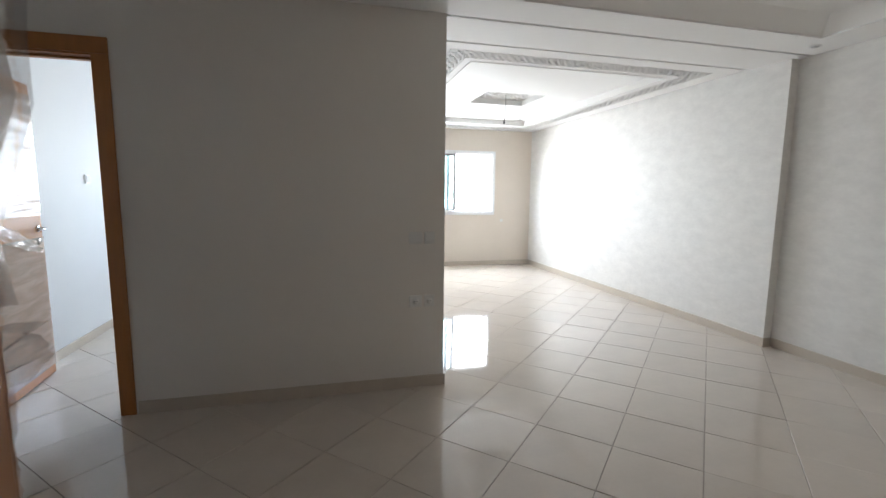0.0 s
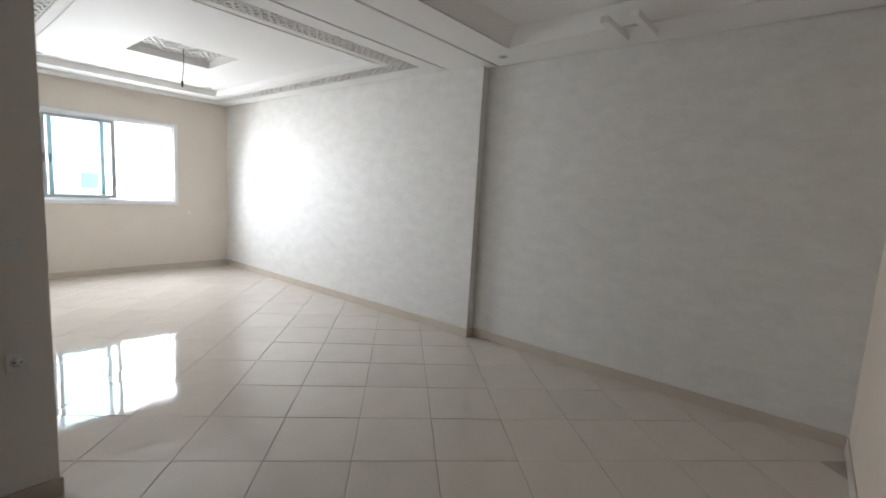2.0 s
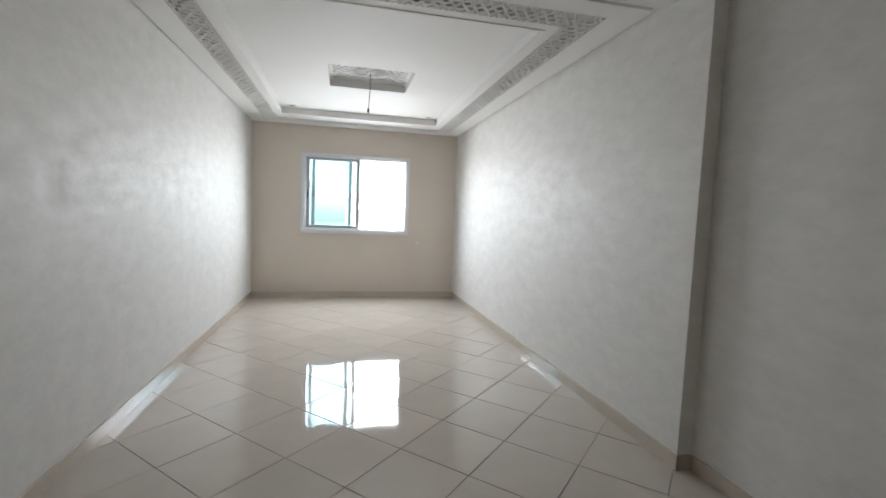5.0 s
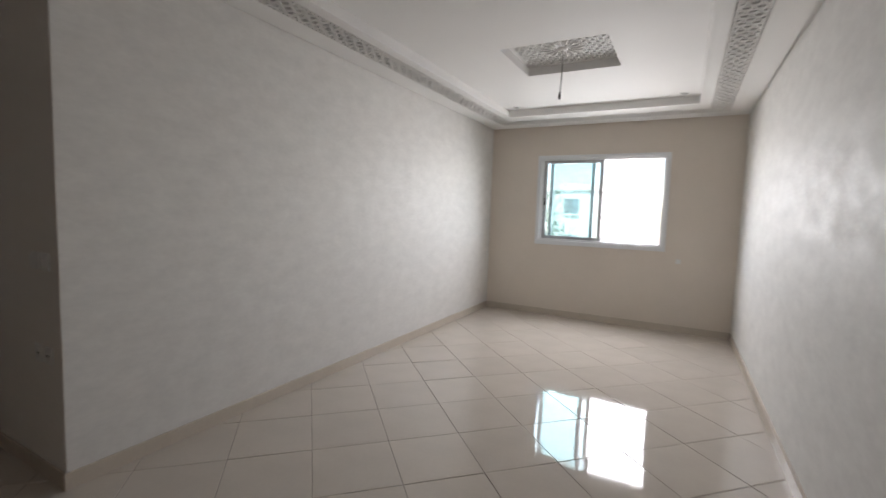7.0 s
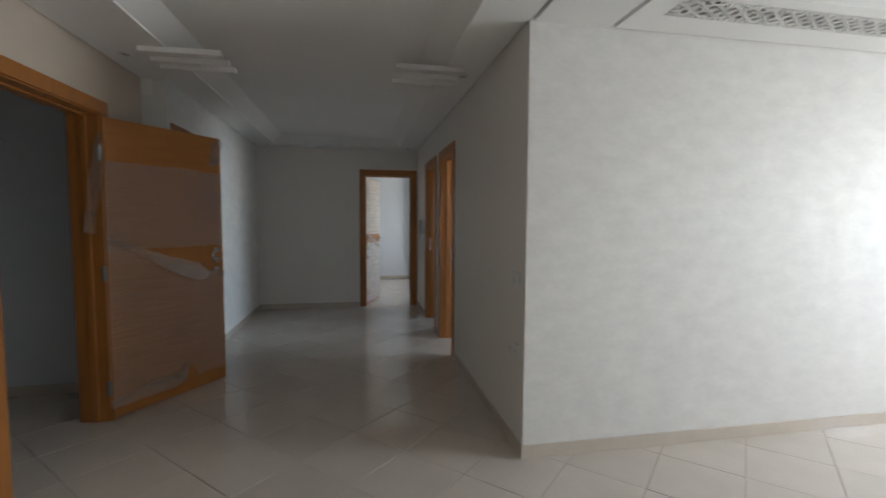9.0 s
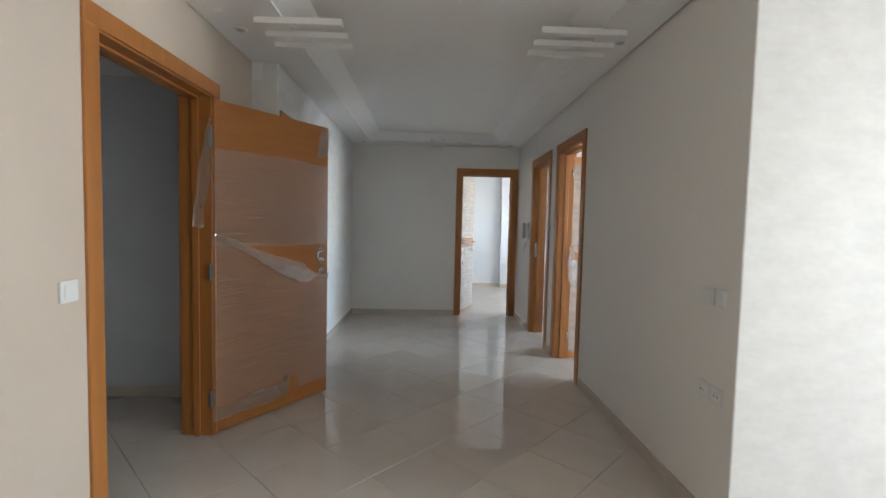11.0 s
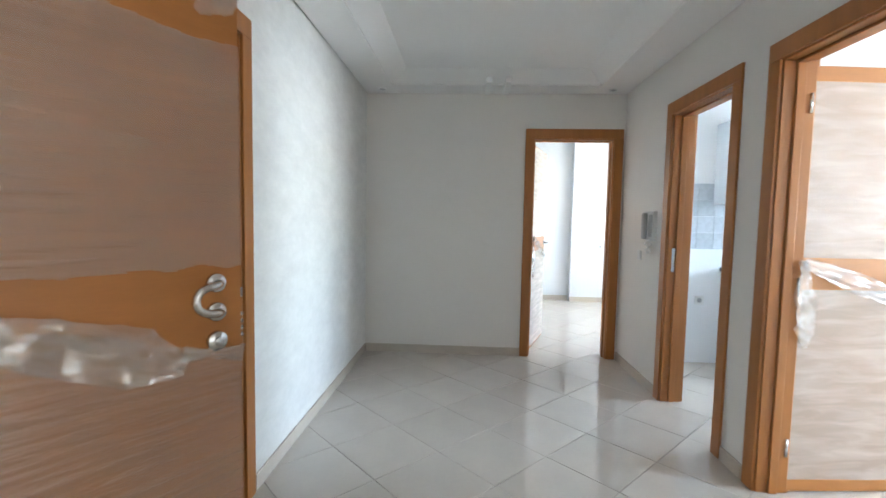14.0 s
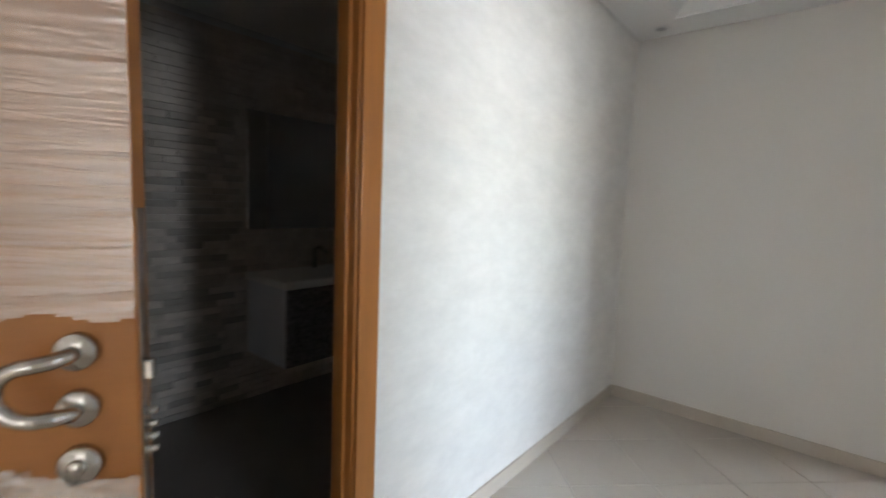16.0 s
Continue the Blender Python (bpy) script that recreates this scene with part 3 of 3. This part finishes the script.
# windows of the other rooms
for nm, d, ax in (("window_2", (-1.95, -0.65, 4.0, 4.05, 0.95, 2.15), 0), ("window_3", (-4.1, -3.1, 3.1, 3.15, 1.1, 2.1), 0), ("window_4", (-7.15, -5.45, 2.1, 2.15, 0.85, 2.15), 0)):
    w2 = tagged(thing(nm, "white aluminium window", "window"), kind="structure")
    x0, x1, y0, y1, z0, z1 = d
    for q in ((x0, x0 + 0.05, y0, y1, z0, z1), (x1 - 0.05, x1, y0, y1, z0, z1), ((x0 + x1) / 2 - 0.03, (x0 + x1) / 2 + 0.03, y0, y1, z0 + 0.05, z1 - 0.05), (x0 + 0.05, x1 - 0.05, y0, y1, z0, z0 + 0.05), (x0 + 0.05, x1 - 0.05, y0, y1, z1 - 0.05, z1)):
        part("window_frame", boxes(q), M_alu, w2)

# ---- outside ----
setting("ground", boxes((-400, 400, -400, 400, -9.2, -9.0)), M_ground, "dusty ground far below the window", "ground")


def house(x, y, w, d, h, storeys, cols):
    hs = thing("house", "pale rendered block of flats across the street", "building")
    part("wall", boxes((x, x + w, y, y + d, -9.0, -9.0 + h)), M_facade, hs)
    part("roof", boxes((x - 0.2, x + w + 0.2, y - 0.2, y + d, -9.0 + h, -8.5 + h)), M_facade, hs)
    for s in range(storeys):
        for c in range(cols):
            cx, z = x + w * (c + 0.5) / cols, -9.0 + h * (s + 0.35) / storeys
            wd = part("window", boxes((cx - 0.6, cx + 0.6, y - 0.06, y + 0.01, z, z + 1.3)), M_wdark, hs)
            part("sill", boxes((cx - 0.7, cx + 0.7, y - 0.16, y - 0.061, z - 0.1, z)), M_facade, wd)
    return hs


house(-16, 38, 14, 10, 12.5, 4, 5)
house(1.5, 44, 16, 10, 11.5, 3, 5)


def tree(x, y, height, seed):
    rng = random.Random(seed)
    t = thing("tree", "leafy street tree seen through the window", "tree")
    bm = tube(bmesh.new(), [(x, y, -9), (x + 0.1, y, -9 + height * 0.3), (x - 0.1, y + 0.1, -9 + height * 0.6), (x, y, -9 + height * 0.85)], 0.22, 9, [1, 0.8, 0.5, 0.2])
    clumps = []
    for i in range(9):
        a, s = i * 2.4, 0.4 + 0.05 * i
        end = (x + math.cos(a) * (1.7 - 0.1 * i), y + math.sin(a) * (1.7 - 0.1 * i), -9 + height * (s + 0.22))
        tube(bm, [(x, y, -9 + height * s), ((x + end[0]) / 2, (y + end[1]) / 2, -9 + height * (s + 0.08)), end], 0.08, 6, [1, 0.7, 0.3])
        clumps.append(end)
    part("trunk", bm, M_bark, t)
    verts, faces = [], []
    for c in clumps:
        for _ in range(260):
            v = Vector((rng.gauss(0, 0.75), rng.gauss(0, 0.75), rng.gauss(0, 0.55))) + Vector(c)
            u = Vector((rng.uniform(-1, 1), rng.uniform(-1, 1), rng.uniform(-1, 1))).normalized() * 0.11
            w = u.orthogonal().normalized() * 0.06
            k = len(verts)
            verts += [v - u, v + w, v + u, v - w]
            faces.append((k, k + 1, k + 2, k + 3))
    me = bpy.data.meshes.new("crown")
    me.from_pydata([tuple(v) for v in verts], [], faces)
    me.materials.append(M_foli)
    new("crown", me).parent = t


tree(-7.0, 30, 11.3, 3)

# ---- carved gypsum lattice ----


def lattice(x0, x1, y0, y1, z, size, thick):
    """A pierced plate: hexagon cells, each with a star or hexagon hole."""
    verts, faces = [], []
    w, hgt = size * math.sqrt(3), size * 1.5
    nx, ny = max(1, round((x1 - x0) / w)), max(1, round((y1 - y0) / hgt))
    sx, sy = (x1 - x0) / (nx * w), (y1 - y0) / (ny * hgt)
    for j in range(ny + 1):
        for i in range(nx + 1):
            cx, cy = x0 + (i + 0.5 * (j % 2)) * w * sx, y0 + j * hgt * sy
            kind = (i + 2 * (j // 2) + (j % 2) * 2) % 3
            k0 = len(verts)
            for ang, rad, zz in [(a, size, z) for a in range(12)] + [(a, None, z) for a in range(12)] + [(a, None, z + thick) for a in range(12)]:
                th = ang * math.pi / 6 + math.pi / 6
                if rad is None:
                    rad = size * ((0.78 if ang % 2 else 0.40) if kind == 0 else (0.66 if ang % 2 else 0.54))
                else:
                    rad = size * (1.0 if ang % 2 else 0.866)
                px, py = cx + math.cos(th) * rad * sx, cy + math.sin(th) * rad * sy
                verts.append((min(max(px, x0), x1), min(max(py, y0), y1), zz))
            for a in range(12):
                b = (a + 1) % 12
                faces.append((k0 + a, k0 + b, k0 + 12 + b, k0 + 12 + a))
                faces.append((k0 + 12 + a, k0 + 12 + b, k0 + 24 + b, k0 + 24 + a))
    return verts, faces


def lattice_part(name, areas, z, size, thick, parent, label=""):
    for q in areas:
        v, f = lattice(*q, z, size, thick)
        me = bpy.data.meshes.new(name)
        me.from_pydata(v, [], f)
        me.materials.append(M_gyps)
        o = new(name, me)
        o.parent = parent
        tagged(o, label)


def slot_part(name, areas, z, thick, parent):
    """Narrow plates pierced by a row of oblong slots along their length."""
    for x0, x1, y0, y1 in areas:
        along_x = x1 - x0 > y1 - y0
        ln, wd = (x1 - x0, y1 - y0) if along_x else (y1 - y0, x1 - x0)
        n = max(1, round(ln / 0.034))
        verts, faces = [], []
        for i in range(n):
            p0, p1 = ln * i / n, ln * (i + 1) / n
            h0, h1, v0, v1 = p0 + 0.006, p1 - 0.006, wd * 0.28, wd * 0.72
            k = len(verts)
            for zz, rect in ((z, (p0, p1, 0, wd)), (z, (h0, h1, v0, v1)), (z + thick, (h0, h1, v0, v1))):
                for u, v in ((rect[0], rect[2]), (rect[1], rect[2]), (rect[1], rect[3]), (rect[0], rect[3])):
                    verts.append((x0 + u, y0 + v, zz) if along_x else (x0 + v, y0 + u, zz))
            for q in range(4):
                w = (q + 1) % 4
                faces += [(k + q, k + w, k + 4 + w, k + 4 + q), (k + 4 + q, k + 4 + w, k + 8 + w, k + 8 + q)]
        me = bpy.data.meshes.new(name)
        me.from_pydata(verts, [], faces)
        me.materials.append(M_gyps)
        new(name, me).parent = parent


band = thing("carved_ceiling_band", "pierced white gypsum lattice band round the ceiling", "ceiling ornament")
W_SLOT = 0.026
for outer, inner in (((0.20, 2.735, 0.66, 4.67), 1), ((0.39, 2.545, 0.85, 4.48), -1)):
    x0, x1, y0, y1 = outer
    k = W_SLOT * inner
    a0, a1, c0, c1 = sorted((x0, x0 + k)), sorted((x1, x1 - k)), sorted((y0, y0 + k)), sorted((y1, y1 - k))
    m0, m1 = max(y0, c0[0] if inner > 0 else y0 - W_SLOT), min(y1, c1[1]) if inner > 0 else y1 + W_SLOT
    slot_part("slotted_border", [(a0[0], a0[1], m0, m1), (a1[0], a1[1], m0, m1), (a0[1], a1[0], c0[0], c0[1]), (a0[1], a1[0], c1[0], c1[1])], ZC - 0.002, 0.010, band)
lattice_part("lattice_panel", [(0.226, 0.364, 0.686, 4.644), (2.571, 2.709, 0.686, 4.644), (0.364, 2.571, 0.686, 0.824), (0.364, 2.571, 4.506, 4.644)], ZC - 0.002, 0.036, 0.010, band)
bm = bmesh.new()
ring(bm, (0.455, 2.47, 0.925, 4.225), (0.479, 2.446, 0.949, 4.201), ZC - 0.005, ZC + 0.004)
setting("ceiling_bead", bm, M_ceil, "thin plaster bead round the ceiling tray", "trim")

ros = thing("ceiling_rosette", "recessed square gypsum rosette with carved lattice", "ceiling ornament")
lattice_part("lattice_panel", [(1.10, 1.855, 2.295, 2.985)], ZC + 0.139, 0.034, 0.011, ros)
bm = bmesh.new()
ring(bm, (1.096, 1.859, 2.291, 2.989), (1.125, 1.83, 2.32, 2.96), ZC + 0.138, ZC + 0.154)
part("rosette_border", bm, M_gyps, ros)
bm = bmesh.new()
for k in range(16):
    a = k * math.tau / 16
    c, s = math.cos(a), math.sin(a)
    px, py = 1.4775, 2.64
    tube(bm, [(px + c * 0.05, py + s * 0.05, ZC + 0.142), (px + c * 0.12, py + s * 0.12, ZC + 0.136), (px + c * 0.19, py + s * 0.19, ZC + 0.144)], 0.012, 6, [0.3, 1.0, 0.25])
part("petals", bm, M_gyps, ros, "", True)
part("boss", tube(bmesh.new(), [(1.4775, 2.64, ZC + 0.152), (1.4775, 2.64, ZC + 0.135), (1.4775, 2.64, ZC + 0.128)], 0.04, 20, [1, 1, 0.6]), M_gyps, ros, "", True)

wire = thing("lamp_wire", "bare lamp wire with connector hanging from the rosette", "wire")
part("cord", tube(bmesh.new(), [(1.4775, 2.64, ZC + 0.13), (1.479, 2.642, 2.45), (1.474, 2.646, 2.35), (1.468, 2.65, 2.27)], 0.004, 8), M_wire, wire, "", True)
part("connector", tube(bmesh.new(), [(1.468, 2.65, 2.275), (1.467, 2.65, 2.25), (1.466, 2.65, 2.222)], 0.011, 10, [0.7, 1, 0.9]), M_dark, wire, "dark connector", True)


# plaster bars across the tray edge
def bars(dims):
    th = thing("ceiling_bars", "white plaster bars bridging the ceiling tray edge", "ceiling ornament")
    for d in dims:
        part("bar", boxes(d, bevel=0.002), M_ceil, th)


for y0, y1 in ((-2.28, -1.79), (-0.66, -0.17)):
    bars([(x, x + 0.05, y0, y1, ZC - 0.03, ZC + 0.006) for x in (-0.86, -1.04, -1.20)])
bars([(-4.62, -4.24, y, y + 0.05, ZC - 0.034, ZC + 0.006) for y in (-1.30, -1.14)])
bars([(2.46, 2.86, y, y + 0.05, ZC - 0.034, ZC + 0.006) for y in (-1.34, -1.16)])


def downlight(x, y, z):
    d = thing("downlight", "small unlit recessed ceiling spot", "ceiling spot", group="ceiling spots")
    bm = bmesh.new()
    tube(bm, [(x, y, z + 0.002), (x, y, z - 0.006)], 0.042, 24, [1, 0.93])
    part("ring", bm, M_plast, d, "", True)
    part("lamp", tube(bmesh.new(), [(x, y, z - 0.0055), (x, y, z - 0.0075)], 0.026, 20), M_grey, d, "", True)


for p in ((-4.55, -2.22), (-4.57, -0.17), (-0.98, -2.42), (-0.98, -0.14), (2.83, -0.17), (2.83, -2.42)):
    downlight(*p, ZC)
for p in ((0.62, 4.06), (2.31, 4.06)):
    downlight(*p, ZC + 0.07)


# ---- switches, sockets, intercom ----
def plate(name, label, x, z, w, h, kind, wall_y=0.0, way=-1, n=2):
    t = thing(name, label, "socket" if kind == "socket" else "switch")
    y0, y1 = sorted((wall_y, wall_y + way * 0.010))
    part("plate", boxes((x - w / 2, x + w / 2, y0, y1, z - h / 2, z + h / 2), bevel=0.003), M_plast, t)
    for i in range(n):
        cx = x + w * ((i + 0.5) / n - 0.5)
        if kind == "socket":
            part("socket_well", tube(bmesh.new(), [(cx, wall_y + way * 0.0095, z), (cx, wall_y + way * 0.0115, z)], 0.021, 20), M_plast, t, "", True)
            for s in (-1, 1):
                part("pin_hole", tube(bmesh.new(), [(cx + s * 0.0095, wall_y + way * 0.011, z), (cx + s * 0.0095, wall_y + way * 0.0122, z)], 0.004, 8), M_dark, t)
        else:
            ya, yb = sorted((wall_y + way * 0.0095, wall_y + way * 0.0135))
            part("rocker", boxes((cx - 0.026, cx + 0.026, ya, yb, z - 0.026, z + 0.026), bevel=0.002), M_plast, t)


plate("light_switch", "white double light switch on the cream wall", -0.20, 1.035, 0.085, 0.08, "switch")
plate("light_switch", "white light switch on the cream wall", -0.105, 1.035, 0.07, 0.08, "switch", n=1)
plate("wall_socket", "white double wall socket on the cream wall", -0.20, 0.605, 0.085, 0.08, "socket", n=1)
plate("wall_socket", "white aerial socket on the cream wall", -0.105, 0.605, 0.07, 0.08, "socket", n=1)
plate("light_switch", "white light switch beside the entrance frame", 0.125, 1.055, 0.08, 0.08, "switch", -2.58, 1, n=1)
plate("light_switch", "small white switch beside the intercom", -4.235, 1.03, 0.07, 0.08, "switch", n=1)
plate("wall_socket", "small dark cable outlet low on the window wall", 2.36, 0.83, 0.03, 0.03, "switch", 4.908, -1, n=1)

ic = thing("intercom", "white and grey wall intercom handset", "intercom")
part("base", boxes((-4.10, -3.93, -0.030, 0.0, 1.16, 1.385), bevel=0.006), M_plast, ic)
part("handset", boxes((-4.085, -4.03, -0.062, -0.031, 1.17, 1.375), bevel=0.012), M_grey, ic, "grey handset")
part("panel", boxes((-4.01, -3.945, -0.034, -0.0301, 1.19, 1.36), bevel=0.001), M_grey, ic, "grey call panel")
cord = [(-4.06 + 0.02 * math.sin(i * 0.9), -0.03 + 0.012 * math.cos(i * 0.9), 1.17 - 0.11 * math.sin(i * math.pi / 40)) for i in range(41)]
cord = [(x + 0.10 * i / 40, y, z) for i, (x, y, z) in enumerate(cord)]
part("cord", tube(bmesh.new(), cord, 0.005, 6), M_plast, ic, "curled white cord", True)

# ---- kitchen ----
cab = thing("base_cabinet", "white lacquered kitchen base cabinet on a granite plinth", "cabinet")
part("body", boxes((-4.709, -4.15, 0.93, 2.6, 0.13, 0.86), bevel=0.002), M_cab, cab)
for y in (0.935, 1.49, 2.045):
    part("door", boxes((-4.149, -4.131, y, y + 0.55, 0.135, 0.855), bevel=0.002), M_cab, cab)
part("plinth", boxes((-4.709, -4.17, 0.94, 2.6, 0.0, 0.13)), M_granite, cab, "grey granite plinth")
top = thing("worktop", "polished grey granite worktop on the base cabinets", "worktop")
part("slab", boxes((-4.708, -4.11, 0.90, 2.62, 0.862, 0.90), bevel=0.006), M_granite, top)
up = thing("wall_cabinet", "white lacquered kitchen wall cabinet", "cabinet")
part("body", boxes((-4.709, -4.38, 0.81, 1.6, 1.47, 2.19), bevel=0.002), M_cab, up)
for y in (0.813, 1.207):
    part("door", boxes((-4.379, -4.361, y, y + 0.39, 1.473, 2.187), bevel=0.002), M_cab, up)
kt = thing("wall_socket", "white double socket on the tiled kitchen wall", "socket")
for y, z in ((0.73, 0.59), (1.12, 1.14)):
    part("plate", boxes((-4.702, -4.690, y - 0.04, y + 0.04, z - 0.04, z + 0.04), bevel=0.003), M_plast, kt)
    part("socket_well", tube(bmesh.new(), [(-4.6905, y, z), (-4.688, y, z)], 0.021, 20), M_grey, kt, "", True)

# ---- bedroom and far room fittings ----
s = thing("light_switch", "white switch on the bright bedroom wall", "switch")
part("plate", boxes((-2.83, -2.818, 1.71, 1.79, 1.38, 1.46), bevel=0.003), M_plast, s)
part("rocker", boxes((-2.8175, -2.814, 1.724, 1.776, 1.394, 1.446), bevel=0.001), M_grey, s)
for y in (0.70, 0.79, 0.88):
    s = thing("wall_socket", "white socket on the far room column", "socket", group="sockets in the far room")
    part("plate", boxes((-7.74, -7.728, y - 0.04, y + 0.04, 0.86, 0.94), bevel=0.003), M_plast, s)
    part("socket_well", tube(bmesh.new(), [(-7.7285, y, 0.90), (-7.726, y, 0.90)], 0.02, 16), M_grey, s, "", True)

# ---- bathroom ----
van = thing("vanity_unit", "wall-hung white bathroom vanity under a dark mirror", "vanity")
part("cabinet_body", boxes((-3.75, -2.86, -4.10, -3.66, 0.33, 0.80), bevel=0.003), M_cab, van)
for x in (-3.745, -3.30):
    part("drawer", boxes((x, x + 0.435, -3.659, -3.642, 0.335, 0.795), bevel=0.002), M_granite, van, "dark drawer front")
basin = part("basin", boxes((-3.78, -2.84, -4.10, -3.62, 0.802, 0.85), bevel=0.012), M_plast, van, "white ceramic basin top")
part("tap", tube(bmesh.new(), [(-3.3, -4.02, 0.85), (-3.3, -4.02, 0.98), (-3.3, -3.97, 1.0), (-3.3, -3.88, 0.97)], 0.012, 10), M_steel, van, "chrome tap", True)
mir = thing("mirror", "frameless mirror on the mosaic wall", "mirror")
part("glass", boxes((-3.80, -2.86, -4.105, -4.095, 1.12, 1.86), bevel=0.002), M_mirror, mir)

# ---- pieces: mosaic, splash tiles, floor tiles ----


def piece_mesh(name, w, d, h, ch, material):
    """A tile, top at z = 0, with a chamfered rim."""
    a, b = w / 2, d / 2
    v = [(-a, -b, -h), (a, -b, -h), (a, b, -h), (-a, b, -h), (-a, -b, -ch), (a, -b, -ch), (a, b, -ch), (-a, b, -ch),
         (-a + ch, -b + ch, 0), (a - ch, -b + ch, 0), (a - ch, b - ch, 0), (-a + ch, b - ch, 0)]
    f = [(8, 9, 10, 11)] + [(i, (i + 1) % 4, 4 + (i + 1) % 4, 4 + i) for i in range(4)] + [(4 + i, 4 + (i + 1) % 4, 8 + (i + 1) % 4, 8 + i) for i in range(4)]
    me = bpy.data.meshes.new(name)
    me.from_pydata(v, [], f)
    me.materials.append(material)
    return me


rng = random.Random(5)
mos = tagged(new("mosaic_wall"), "grey split-face mosaic tiles on the bathroom wall", "wall tiles", kind="structure")
strip_meshes = [piece_mesh("mosaic_strip", w, 0.028, 0.02, 0.001, M_mosaic) for w in (0.10, 0.15, 0.20)]
far_v, far_f = [], []
for r in range(57):
    x, z = -3.86 + rng.uniform(0, 0.08), 0.03 + r * 0.04
    while x < -1.72:
        me = rng.choice(strip_meshes)
        w = (0.10, 0.15, 0.20)[strip_meshes.index(me)]
        m = Matrix.Translation((x + w / 2, -4.112 + rng.uniform(0, 0.012), z)) @ Matrix.Rotation(-math.pi / 2, 4, 'X') @ Matrix.Diagonal((1, 1.36, 1, 1))
        if x + w < -1.70 and z < 2.31:
            if x > -2.86 and len(mos.children) < 300:
                o = new("mosaic_strip", me)
                o.parent = mos
                o.matrix_basis = m
            else:
                k = len(far_v)
                far_v += [tuple(m @ q.co) for q in me.vertices]
                far_f += [tuple(k + q for q in p.vertices) for p in me.polygons]
        x += w + 0.002
me = bpy.data.meshes.new("mosaic_beyond")
me.from_pydata(far_v, [], far_f)
me.materials.append(M_mosaic)
o = new("mosaic_beyond", me)
o.parent = mos
tagged(o, kind="stuff")

spl = tagged(new("kitchen_splashback"), "blue-grey patterned splashback tiles", "wall tiles", kind="structure")
sm = piece_mesh("splash_tile", 0.148, 0.148, 0.008, 0.001, M_splash)
for i in range(14):
    for k in range(4):
        o = new("splash_tile", sm)
        o.parent = spl
        o.matrix_basis = Matrix.Translation((-4.702, 0.30 + i * 0.15, 1.14 + k * 0.15)) @ Matrix.Rotation(math.pi / 2, 4, 'Y')

PITCH, U0, V0 = 0.4215, 0.65, -0.094
tile_me = piece_mesh("floor_tile", PITCH - 0.003, PITCH - 0.003, 0.008, 0.0016, M_tile)
rest_v, rest_f = [], []
for i in range(-24, 24):
    for j in range(-24, 24):
        u, v = U0 + (i + 0.5) * PITCH, V0 + (j + 0.5) * PITCH
        x, y = (u + v) / math.sqrt(2), (u - v) / math.sqrt(2)
        inside = [a < x < b2 and c < y < d for a, b2, c, d in ((-4.9, 3.35, -2.75, 0.2), (-0.05, 3.2, 0, 5.0), (-2.9, -0.1, 0, 3.9), (-4.8, -2.9, 0, 3.0), (-7.8, -4.8, -2.4, 2.0), (-1.5, 1.2, -4.0, -2.6))]
        if not any(inside):
            continue
        m = Matrix.Translation((x, y, rng.uniform(-0.0004, 0.0004))) @ Euler((rng.gauss(0, 0.0022), rng.gauss(0, 0.0022), math.pi / 4)).to_matrix().to_4x4()
        near = (-4.75 < x < 3.35 and -2.65 < y < 0.05) or (-0.05 < x < 3.2 and 0 < y < 5.0)
        if near:
            o = new("floor_tile", tile_me)
            o.parent = floor
            o.matrix_basis = m
        else:
            k = len(rest_v)
            rest_v += [tuple(m @ q.co) for q in tile_me.vertices]
            rest_f += [tuple(k + q for q in p.vertices) for p in tile_me.polygons]
me = bpy.data.meshes.new("floor_tiles_beyond")
me.from_pydata(rest_v, [], rest_f)
me.materials.append(M_tile)
o = new("floor_tiles_beyond", me)
o.parent = floor
tagged(o, kind="stuff")
